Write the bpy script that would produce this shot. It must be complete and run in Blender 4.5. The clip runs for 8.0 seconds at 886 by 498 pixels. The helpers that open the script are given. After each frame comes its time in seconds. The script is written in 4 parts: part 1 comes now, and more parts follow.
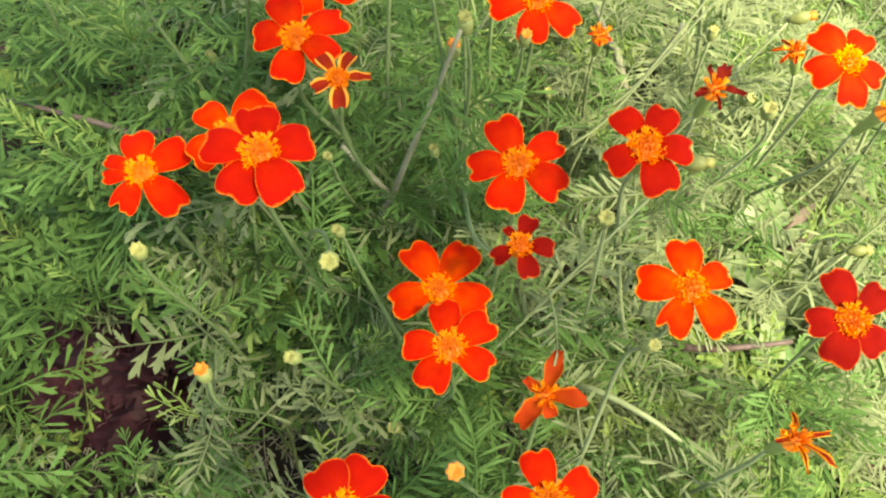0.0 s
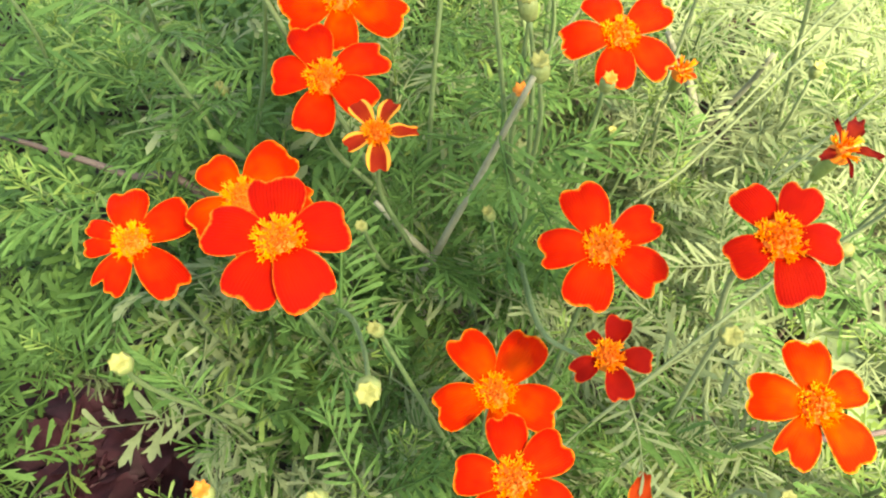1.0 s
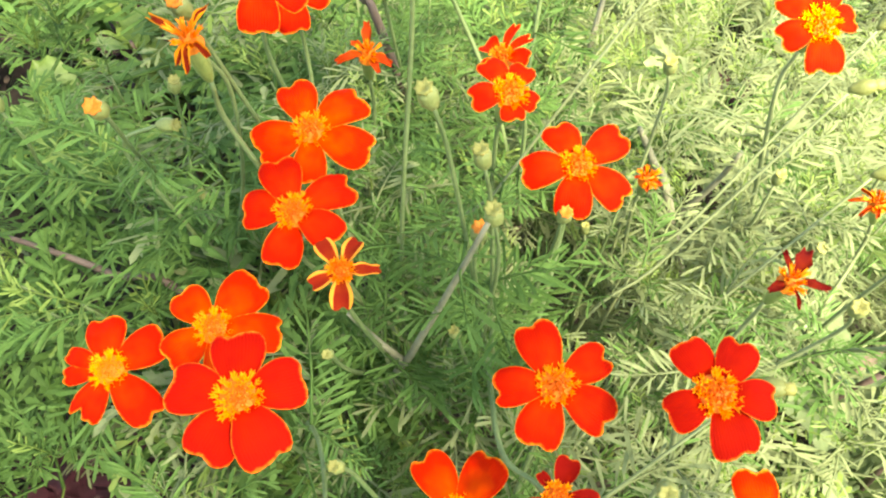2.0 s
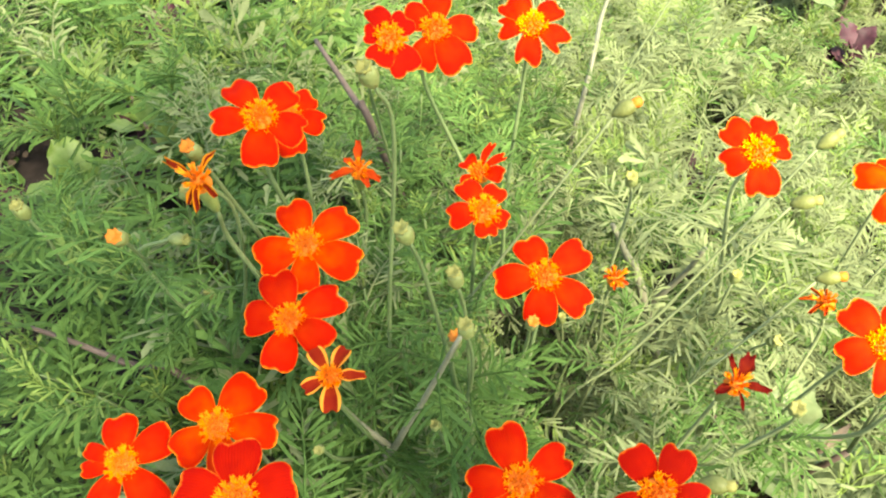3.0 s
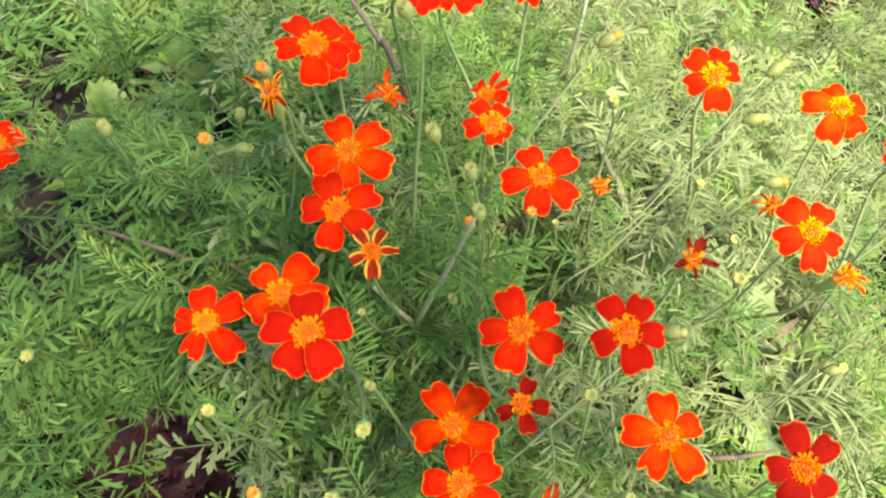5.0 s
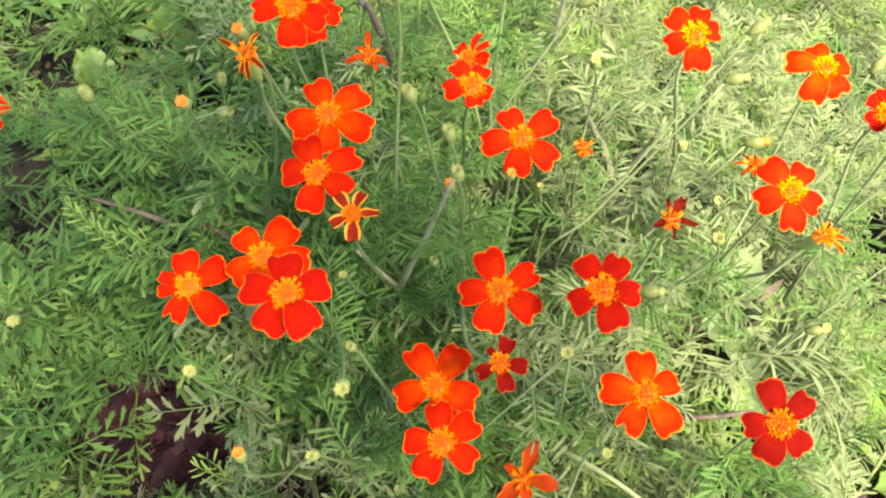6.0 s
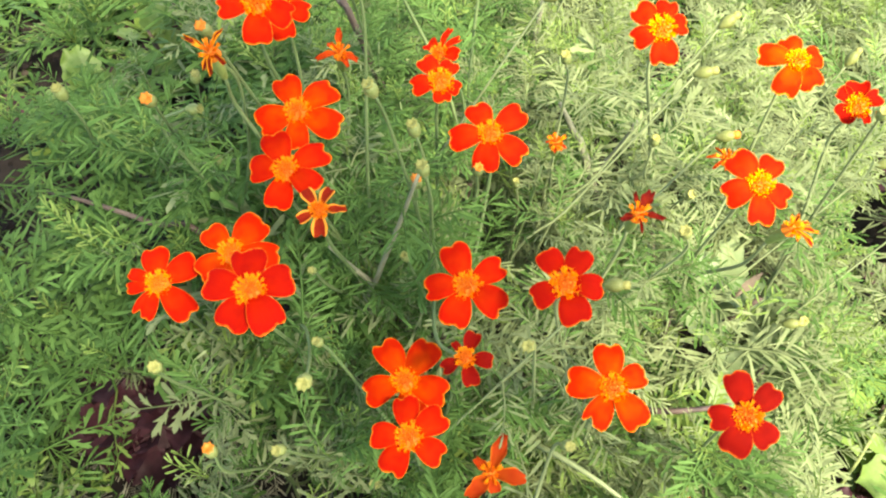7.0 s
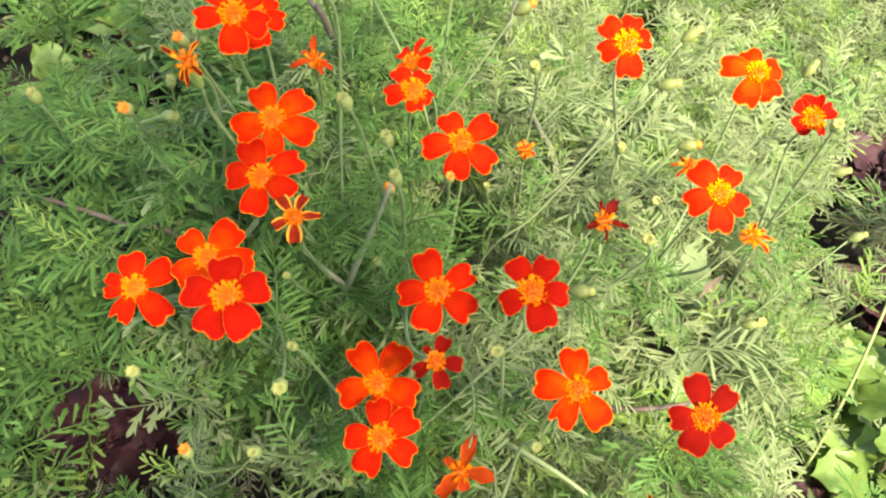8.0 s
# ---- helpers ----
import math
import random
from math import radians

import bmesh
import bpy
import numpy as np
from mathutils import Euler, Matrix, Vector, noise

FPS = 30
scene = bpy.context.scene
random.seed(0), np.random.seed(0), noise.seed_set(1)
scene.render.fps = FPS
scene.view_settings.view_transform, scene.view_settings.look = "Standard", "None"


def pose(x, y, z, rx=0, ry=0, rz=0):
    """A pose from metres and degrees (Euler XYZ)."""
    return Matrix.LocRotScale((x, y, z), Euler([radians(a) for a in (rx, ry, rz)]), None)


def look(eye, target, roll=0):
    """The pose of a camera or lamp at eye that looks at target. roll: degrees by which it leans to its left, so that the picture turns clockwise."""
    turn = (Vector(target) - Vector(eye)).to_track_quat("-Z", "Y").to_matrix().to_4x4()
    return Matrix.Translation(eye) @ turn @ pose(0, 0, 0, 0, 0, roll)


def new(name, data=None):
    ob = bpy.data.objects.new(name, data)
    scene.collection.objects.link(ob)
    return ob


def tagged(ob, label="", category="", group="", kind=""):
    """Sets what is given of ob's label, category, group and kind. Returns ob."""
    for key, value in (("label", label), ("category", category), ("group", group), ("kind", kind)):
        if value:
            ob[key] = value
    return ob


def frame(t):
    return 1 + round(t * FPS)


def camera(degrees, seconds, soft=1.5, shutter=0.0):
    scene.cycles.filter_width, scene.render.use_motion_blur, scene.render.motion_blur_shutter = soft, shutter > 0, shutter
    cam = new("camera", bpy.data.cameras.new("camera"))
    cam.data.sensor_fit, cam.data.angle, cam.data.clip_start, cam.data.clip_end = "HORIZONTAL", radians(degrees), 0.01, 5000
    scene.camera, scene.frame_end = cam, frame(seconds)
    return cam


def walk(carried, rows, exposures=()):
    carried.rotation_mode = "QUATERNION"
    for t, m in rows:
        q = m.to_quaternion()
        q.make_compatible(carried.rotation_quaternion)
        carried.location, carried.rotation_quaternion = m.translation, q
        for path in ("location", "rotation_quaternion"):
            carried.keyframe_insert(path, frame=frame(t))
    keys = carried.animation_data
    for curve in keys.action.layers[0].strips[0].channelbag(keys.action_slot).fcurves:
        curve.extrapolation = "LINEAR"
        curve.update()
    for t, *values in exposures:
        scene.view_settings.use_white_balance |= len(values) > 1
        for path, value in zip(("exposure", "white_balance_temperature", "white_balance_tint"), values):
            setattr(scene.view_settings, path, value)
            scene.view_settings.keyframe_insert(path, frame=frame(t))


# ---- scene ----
cam = camera(58.33, 8.0, soft=2.1)
PATH = [
    (0.0, (0.0124, 0.0008, 0.3732), (-0.0049, 0.2837, -0.0387), -2.83),
    (0.2, (0.0138, 0.0170, 0.3589), (-0.0068, 0.2975, -0.0545), -3.06),
    (0.3, (0.0139, 0.0219, 0.3543), (-0.0119, 0.3021, -0.0590), -4.26),
    (0.5, (0.0064, 0.0268, 0.3489), (-0.0163, 0.3082, -0.0638), -3.23),
    (0.8, (0.0032, 0.0335, 0.3495), (-0.0208, 0.3164, -0.0621), -3.45),
    (1.0, (0.0006, 0.0396, 0.3524), (-0.0235, 0.3206, -0.0604), -3.00),
    (1.2, (-0.0023, 0.0433, 0.3544), (-0.0228, 0.3268, -0.0570), -1.81),
    (1.5, (0.0068, 0.0507, 0.3585), (-0.0257, 0.3331, -0.0528), -4.25),
    (1.7, (0.0080, 0.0551, 0.3644), (-0.0218, 0.3383, -0.0465), -3.79),
    (2.8, (0.0212, 0.0574, 0.3895), (-0.0155, 0.3639, -0.0038), -5.02),
    (3.0, (0.0184, 0.0563, 0.3973), (-0.0168, 0.3672, 0.0073), -4.43),
    (3.3, (0.0131, 0.0575, 0.4168), (-0.0184, 0.3805, 0.0364), -3.15),
    (3.5, (0.0123, 0.0577, 0.4233), (-0.0157, 0.3845, 0.0460), -2.61),
    (3.8, (0.0094, 0.0508, 0.4259), (-0.0211, 0.3676, 0.0403), -2.76),
    (4.0, (0.0051, 0.0437, 0.4197), (-0.0177, 0.3551, 0.0291), -1.68),
    (4.3, (0.0052, 0.0346, 0.4175), (-0.0213, 0.3376, 0.0206), -2.56),
    (4.5, (0.0080, 0.0280, 0.4149), (-0.0198, 0.3226, 0.0119), -2.86),
    (4.7, (0.0089, 0.0215, 0.4198), (-0.0225, 0.3115, 0.0138), -3.75),
    (5.0, (0.0159, 0.0126, 0.4267), (-0.0168, 0.3014, 0.0199), -4.34),
    (5.2, (0.0190, 0.0107, 0.4301), (-0.0174, 0.2965, 0.0214), -5.49),
    (6.3, (0.0258, 0.0095, 0.4249), (-0.0062, 0.2817, 0.0067), -5.02),
    (6.5, (0.0289, 0.0090, 0.4249), (-0.0041, 0.2815, 0.0070), -5.57),
    (6.7, (0.0284, 0.0093, 0.4249), (-0.0045, 0.2806, 0.0062), -5.42),
    (7.0, (0.0331, 0.0095, 0.4253), (-0.0019, 0.2818, 0.0074), -5.92),
    (7.2, (0.0351, 0.0100, 0.4271), (0.0058, 0.2802, 0.0074), -5.26),
    (7.5, (0.0341, 0.0078, 0.4309), (0.0061, 0.2763, 0.0101), -4.91),
    (7.7, (0.0357, 0.0093, 0.4312), (0.0040, 0.2747, 0.0086), -5.50),
    (8.0, (0.0336, 0.0095, 0.4340), (0.0162, 0.2777, 0.0123), -2.66),
]
EXPOSURES = [(0.0, 2.30, 8800, 4), (0.5, 2.45, 8800, 4), (1.0, 2.67, 8800, 4), (1.5, 2.74, 8800, 4), (3.0, 2.43, 8600, 4), (3.5, 2.27, 8200, 4), (4.0, 2.19, 8200, 4), (5.0, 2.35, 8300, 4), (6.5, 2.41, 8200, 4), (8.0, 2.37, 8200, 4)]
walk(cam, [(t, look(eye, target, roll)) for t, eye, target, roll in PATH], EXPOSURES)

# ---- light ----
SUN_FROM = Vector((0.55, -0.45, 0.95)).normalized()
world = bpy.data.worlds.new("sky")
scene.world = world
world.use_nodes = True
wn = world.node_tree.nodes
sky = wn.new("ShaderNodeTexSky")
sky.sky_type = "NISHITA"
sky.sun_disc = False
sky.sun_elevation = math.asin(SUN_FROM.z)
sky.sun_rotation = math.atan2(SUN_FROM.x, SUN_FROM.y)
world.node_tree.links.new(sky.outputs[0], wn["Background"].inputs[0])
wn["Background"].inputs[1].default_value = 0.15
sun = new("sun", bpy.data.lights.new("sun", "SUN"))
sun.data.energy = 3.8
sun.data.angle = radians(10.0)
sun.data.color = (1.0, 0.97, 0.92)
sun.matrix_world = look(SUN_FROM * 5, (0, 0, 0))


# ---- materials ----
def material(name, dark, light, rough=0.55, scale=300.0, through_light=0.0, vary=0.25, bump=0.15, spec=0.35):
    """A mottled surface between two colours, with fine relief, varied from piece to piece."""
    m = bpy.data.materials.new(name)
    m.use_nodes = True
    nt = m.node_tree
    n, l = nt.nodes, nt.links
    bsdf, out = n["Principled BSDF"], n["Material Output"]
    co = n.new("ShaderNodeTexCoord")
    big = n.new("ShaderNodeTexNoise")
    big.inputs["Scale"].default_value, big.inputs["Detail"].default_value = scale * 0.25, 3
    fine = n.new("ShaderNodeTexNoise")
    fine.inputs["Scale"].default_value, fine.inputs["Detail"].default_value = scale * 3, 4
    l.new(co.outputs["Object"], big.inputs["Vector"])
    l.new(co.outputs["Object"], fine.inputs["Vector"])
    both = n.new("ShaderNodeMath")
    both.operation = "MULTIPLY_ADD"
    l.new(fine.outputs["Fac"], both.inputs[0])
    both.inputs[1].default_value = 0.5
    l.new(big.outputs["Fac"], both.inputs[2])
    ramp = n.new("ShaderNodeMapRange")
    ramp.inputs[1].default_value, ramp.inputs[2].default_value = 0.5, 1.0
    l.new(both.outputs[0], ramp.inputs[0])
    mix = n.new("ShaderNodeMix")
    mix.data_type = "RGBA"
    mix.inputs[6].default_value, mix.inputs[7].default_value = (*dark, 1), (*light, 1)
    l.new(ramp.outputs[0], mix.inputs[0])
    info, geo = n.new("ShaderNodeObjectInfo"), n.new("ShaderNodeNewGeometry")
    rnd = n.new("ShaderNodeMath")
    l.new(info.outputs["Random"], rnd.inputs[0])
    l.new(geo.outputs["Random Per Island"], rnd.inputs[1])
    val = n.new("ShaderNodeMapRange")
    val.inputs[1].default_value, val.inputs[2].default_value = 0.0, 2.0
    val.inputs[3].default_value, val.inputs[4].default_value = 1 - vary, 1 + vary
    l.new(rnd.outputs[0], val.inputs[0])
    hsv = n.new("ShaderNodeHueSaturation")
    l.new(mix.outputs[2], hsv.inputs["Color"])
    l.new(val.outputs[0], hsv.inputs["Value"])
    l.new(hsv.outputs[0], bsdf.inputs["Base Color"])
    bsdf.inputs["Roughness"].default_value = rough
    bsdf.inputs["Specular IOR Level"].default_value = spec
    if bump:
        bp = n.new("ShaderNodeBump")
        bp.inputs["Strength"].default_value, bp.inputs["Distance"].default_value = bump, 0.0006
        l.new(fine.outputs["Fac"], bp.inputs["Height"])
        l.new(bp.outputs[0], bsdf.inputs["Normal"])
    if through_light:
        tr = n.new("ShaderNodeBsdfTranslucent")
        l.new(hsv.outputs[0], tr.inputs["Color"])
        ms = n.new("ShaderNodeMixShader")
        ms.inputs[0].default_value = through_light
        l.new(bsdf.outputs[0], ms.inputs[1])
        l.new(tr.outputs[0], ms.inputs[2])
        l.new(ms.outputs[0], out.inputs[0])
    return m


def petal_material(name, core, warm, rim, rim_from=0.952, blot=0.15):
    """Velvety petal: a core colour, a warmer glow at the foot, a thin bright margin. UV: x across, y along."""
    m = bpy.data.materials.new(name)
    m.use_nodes = True
    nt = m.node_tree
    n, l = nt.nodes, nt.links
    bsdf, out = n["Principled BSDF"], n["Material Output"]
    uv = n.new("ShaderNodeUVMap")
    sep = n.new("ShaderNodeSeparateXYZ")
    l.new(uv.outputs[0], sep.inputs[0])

    def math_node(op, a, b):
        q = n.new("ShaderNodeMath")
        q.operation = op
        for i, v in enumerate((a, b)):
            if isinstance(v, float):
                q.inputs[i].default_value = v
            else:
                l.new(v, q.inputs[i])
        return q.outputs[0]

    co = n.new("ShaderNodeTexCoord")
    noise_tex = n.new("ShaderNodeTexNoise")
    noise_tex.inputs["Scale"].default_value, noise_tex.inputs["Detail"].default_value = 900, 3
    l.new(co.outputs["Object"], noise_tex.inputs["Vector"])
    edge = math_node("ABSOLUTE", math_node("SUBTRACT", sep.outputs[0], 0.5), 0.0)
    edge = math_node("MULTIPLY", edge, 2.0)
    if rim_from > 0.9:
        edge = math_node("MAXIMUM", edge, sep.outputs[1])
    edge = math_node("ADD", edge, math_node("MULTIPLY", math_node("SUBTRACT", noise_tex.outputs["Fac"], 0.5), 0.10))
    rim_f = n.new("ShaderNodeMapRange")
    rim_f.inputs[1].default_value, rim_f.inputs[2].default_value = rim_from, rim_from + 0.055
    l.new(edge, rim_f.inputs[0])
    foot_f = n.new("ShaderNodeMapRange")
    foot_f.inputs[1].default_value, foot_f.inputs[2].default_value = 0.55, 0.12
    l.new(sep.outputs[1], foot_f.inputs[0])
    # fine veins that run along the petal
    wave = n.new("ShaderNodeTexWave")
    wave.bands_direction = "X"
    wave.inputs["Scale"].default_value, wave.inputs["Distortion"].default_value = 5.0, 1.2
    l.new(uv.outputs[0], wave.inputs["Vector"])
    veins = math_node("MULTIPLY", wave.outputs["Fac"], 0.22)
    foot = math_node("MULTIPLY", foot_f.outputs[0], 0.3)
    foot = math_node("ADD", foot, math_node("MULTIPLY", veins, foot_f.outputs[0]))
    # a warmer blush in the middle of the blade
    blush = n.new("ShaderNodeTexNoise")
    blush.inputs["Scale"].default_value, blush.inputs["Detail"].default_value = 170, 2
    l.new(co.outputs["Object"], blush.inputs["Vector"])
    inner = n.new("ShaderNodeMapRange")
    inner.inputs[1].default_value, inner.inputs[2].default_value = 0.90, 0.25
    l.new(edge, inner.inputs[0])
    patch = n.new("ShaderNodeMapRange")
    patch.inputs[1].default_value, patch.inputs[2].default_value = 0.42, 0.62
    l.new(blush.outputs["Fac"], patch.inputs[0])
    foot = math_node("ADD", foot, math_node("MULTIPLY", math_node("MULTIPLY", inner.outputs[0], patch.outputs[0]), 0.8 if rim_from > 0.9 else 0.15))
    a = n.new("ShaderNodeMix")
    a.data_type = "RGBA"
    a.inputs[6].default_value, a.inputs[7].default_value = (*core, 1), (*warm, 1)
    l.new(foot, a.inputs[0])
    # a deeper red drop in the lower half of the blade
    drop = n.new("ShaderNodeMapRange")
    drop.inputs[1].default_value, drop.inputs[2].default_value, drop.inputs[4].default_value = 0.32, 0.0, blot
    away = math_node("ABSOLUTE", math_node("SUBTRACT", sep.outputs[1], 0.42), 0.0)
    aside = math_node("ABSOLUTE", math_node("SUBTRACT", sep.outputs[0], 0.5), 0.0)
    wobble = math_node("MULTIPLY", math_node("SUBTRACT", blush.outputs["Fac"], 0.5), 0.5)
    l.new(math_node("ADD", math_node("MAXIMUM", away, aside), wobble), drop.inputs[0])
    deep = n.new("ShaderNodeMix")
    deep.data_type = "RGBA"
    deep.inputs[7].default_value = (core[0] * 0.45, core[1] * 0.4, core[2] * 0.6, 1)
    l.new(a.outputs[2], deep.inputs[6])
    l.new(drop.outputs[0], deep.inputs[0])
    b = n.new("ShaderNodeMix")
    b.data_type = "RGBA"
    b.inputs[7].default_value = (*rim, 1)
    l.new(deep.outputs[2], b.inputs[6])
    l.new(rim_f.outputs[0], b.inputs[0])
    info = n.new("ShaderNodeObjectInfo")
    val = n.new("ShaderNodeMapRange")
    val.inputs[3].default_value, val.inputs[4].default_value = 0.85, 1.12
    l.new(info.outputs["Random"], val.inputs[0])
    hsv = n.new("ShaderNodeHueSaturation")
    l.new(b.outputs[2], hsv.inputs["Color"])
    l.new(val.outputs[0], hsv.inputs["Value"])
    l.new(hsv.outputs[0], bsdf.inputs["Base Color"])
    bsdf.inputs["Roughness"].default_value = 0.7
    bsdf.inputs["Specular IOR Level"].default_value = 0.04
    bp = n.new("ShaderNodeBump")
    bp.inputs["Strength"].default_value, bp.inputs["Distance"].default_value = 0.25, 0.0004
    l.new(wave.outputs["Fac"], bp.inputs["Height"])
    l.new(bp.outputs[0], bsdf.inputs["Normal"])
    tr = n.new("ShaderNodeBsdfTranslucent")
    l.new(hsv.outputs[0], tr.inputs["Color"])
    ms = n.new("ShaderNodeMixShader")
    ms.inputs[0].default_value = 0.25
    l.new(bsdf.outputs[0], ms.inputs[1])
    l.new(tr.outputs[0], ms.inputs[2])
    l.new(ms.outputs[0], out.inputs[0])
    return m


def disc_material(name, outer, inner):
    """Crowded florets, deeper orange towards the middle of the disc."""
    m = material(name, outer, outer, rough=0.65, scale=500, through_light=0.15, vary=0.12, bump=0.1)
    n, l = m.node_tree.nodes, m.node_tree.links
    co, ln = n.new("ShaderNodeTexCoord"), n.new("ShaderNodeVectorMath")
    ln.operation = "LENGTH"
    flat = n.new("ShaderNodeVectorMath")
    flat.operation = "MULTIPLY"
    flat.inputs[1].default_value = (1, 1, 0)
    l.new(co.outputs["Object"], flat.inputs[0])
    l.new(flat.outputs[0], ln.inputs[0])
    mr = n.new("ShaderNodeMapRange")
    mr.inputs[1].default_value, mr.inputs[2].default_value = 0.0012, 0.0030
    l.new(ln.outputs["Value"], mr.inputs[0])
    mix = n.new("ShaderNodeMix")
    mix.data_type = "RGBA"
    mix.inputs[6].default_value, mix.inputs[7].default_value = (*inner, 1), (*outer, 1)
    l.new(mr.outputs[0], mix.inputs[0])
    hsv = next(q for q in n if q.bl_idname == "ShaderNodeHueSaturation")
    l.new(mix.outputs[2], hsv.inputs["Color"])
    return m


LEAF = material("marigold_leaf", (0.061, 0.132, 0.030), (0.118, 0.212, 0.060), 0.55, 260, 0.40, 0.32, 0.2, 0.10)
# paler copy of the leaf: strong sunlight put into its colour
LEAF_PALE_LIT = material("marigold_leaf_pale_lit", (0.160, 0.204, 0.090), (0.255, 0.298, 0.150), 0.6, 260, 0.48, 0.24, 0.2, 0.12)
LEAF_YOUNG = material("marigold_leaf_young", (0.128, 0.200, 0.042), (0.212, 0.295, 0.078), 0.5, 260, 0.42, 0.25, 0.2, 0.2)
STEM = material("stem_green", (0.066, 0.106, 0.038), (0.125, 0.168, 0.068), 0.55, 200, 0.0, 0.25, 0.3)
# paler copy of the green stem, with sunlight put into the colour
STEM_PALE_LIT = material("stem_pale_lit", (0.112, 0.142, 0.062), (0.195, 0.228, 0.110), 0.55, 200, 0.0, 0.25, 0.3)
STEM_BROWN = material("stem_brown", (0.050, 0.030, 0.027), (0.115, 0.082, 0.064), 0.6, 160, 0.0, 0.2, 0.3)
CALYX = material("calyx_green", (0.120, 0.170, 0.045), (0.210, 0.260, 0.080), 0.5, 400, 0.1, 0.15, 0.2)
BUD = material("bud_pale_green", (0.130, 0.165, 0.050), (0.230, 0.255, 0.090), 0.55, 400, 0.15, 0.2, 0.2)
BUD_OLIVE = material("bud_olive", (0.105, 0.128, 0.034), (0.185, 0.200, 0.060), 0.55, 400, 0.15, 0.2, 0.2)
BUD_TIP = material("bud_tip_yellow", (0.180, 0.186, 0.048), (0.275, 0.265, 0.078), 0.6, 500, 0.15, 0.15, 0.2)
BUD_ORANGE = material("bud_tip_orange", (0.480, 0.120, 0.009), (0.640, 0.220, 0.022), 0.6, 500, 0.15, 0.15, 0.2)
PETAL_RED = petal_material("petal_red", (0.310, 0.0042, 0.002), (0.410, 0.010, 0.002), (0.700, 0.130, 0.015))
PETAL_DEEP = petal_material("petal_deep_red", (0.170, 0.003, 0.002), (0.260, 0.006, 0.002), (0.560, 0.090, 0.012))
PETAL_SCARLET = petal_material("petal_scarlet", (0.450, 0.007, 0.002), (0.570, 0.028, 0.003), (0.780, 0.180, 0.016))
PETAL_ORANGE = petal_material("petal_orange_red", (0.500, 0.012, 0.002), (0.650, 0.062, 0.003), (0.820, 0.230, 0.018), blot=0.25)
PETAL_DRY = petal_material("petal_withered", (0.200, 0.010, 0.005), (0.420, 0.060, 0.008), (0.780, 0.280, 0.040), 0.62)
PETAL_RUST = petal_material("petal_rust", (0.340, 0.028, 0.006), (0.500, 0.090, 0.010), (0.600, 0.130, 0.014), 0.78)
PETAL_STRIPED = petal_material("petal_striped", (0.150, 0.010, 0.005), (0.360, 0.060, 0.008), (0.720, 0.250, 0.018), 0.40)
PETAL_MAROON = petal_material("petal_maroon", (0.085, 0.003, 0.003), (0.200, 0.016, 0.004), (0.210, 0.016, 0.005))
DISC = disc_material("disc_orange", (0.880, 0.270, 0.008), (0.640, 0.140, 0.005))
DISC_BODY = material("disc_body_brown_orange", (0.500, 0.100, 0.005), (0.650, 0.160, 0.007), 0.7, 500, 0.1, 0.1, 0.1)
# the orange disc as it looks in sun: the light is in its colour
DISC_SUNLIT = disc_material("disc_sunlit", (0.940, 0.390, 0.010), (0.760, 0.230, 0.007))
SOIL = material("dark_soil", (0.012, 0.009, 0.008), (0.036, 0.027, 0.024), 0.9, 60, 0.0, 0.35, 0.8, 0.15)
LITTER = material("dry_litter", (0.040, 0.028, 0.022), (0.095, 0.072, 0.054), 0.8, 150, 0.0, 0.4, 0.4, 0.2)
PURPLE = material("purple_leaf", (0.024, 0.008, 0.012), (0.066, 0.020, 0.030), 0.6, 120, 0.15, 0.35, 0.4, 0.25)
WEED = material("weed_leaf", (0.105, 0.180, 0.034), (0.205, 0.292, 0.080), 0.42, 120, 0.4, 0.40, 0.4)
WEED_PALE = material("weed_leaf_pale", (0.112, 0.168, 0.072), (0.190, 0.244, 0.118), 0.5, 120, 0.25, 0.2, 0.4)
STALK = material("dry_stalk", (0.130, 0.170, 0.052), (0.220, 0.260, 0.095), 0.6, 150, 0.0, 0.2, 0.3)


# ---- mesh helpers ----
def mesh_of(name, verts, faces, mats, uvs=None, index=None, smooth=True):
    me = bpy.data.meshes.new(name)
    me.from_pydata([tuple(v) for v in verts], [], [tuple(f) for f in faces])
    for m in mats:
        me.materials.append(m)
    if uvs is not None:
        layer = me.uv_layers.new(name="UVMap")
        flat = np.array(uvs, dtype=np.float32)[np.array([i for f in faces for i in f])]
        layer.data.foreach_set("uv", flat.ravel())
    if index is not None:
        me.polygons.foreach_set("material_index", np.array(index, dtype=np.int32))
    if smooth:
        me.polygons.foreach_set("use_smooth", np.ones(len(me.polygons), dtype=bool))
    me.update()
    return me


def thing(name, place, label, category, group=""):
    ob = new(name)
    ob.location = place
    ob.empty_display_size = 0.01
    return tagged(ob, label, category, group)


def part(name, me, parent, m=None, label=""):
    """A mesh as a part of a thing at the world pose m, or of another part at the local pose m."""
    ob = new(name, me)
    ob.parent = parent
    if parent.type == "EMPTY":
        ob.matrix_parent_inverse = Matrix.Translation(-parent.location)
    if m is not None:
        ob.matrix_basis = m
    return tagged(ob, label) if label else ob


def smooth_line(points, per=5):
    """A Catmull-Rom line through the points."""
    p = [Vector(q) for q in points]
    p = [p[0] * 2 - p[1]] + p + [p[-1] * 2 - p[-2]]
    out = []
    for i in range(1, len(p) - 2):
        a, b, c, d = p[i - 1], p[i], p[i + 1], p[i + 2]
        for k in range(per):
            s = k / per
            out.append(0.5 * (2 * b + (c - a) * s + (2 * a - 5 * b + 4 * c - d) * s * s + (3 * b - a - 3 * c + d) * s ** 3))
    return out + [p[-2]]


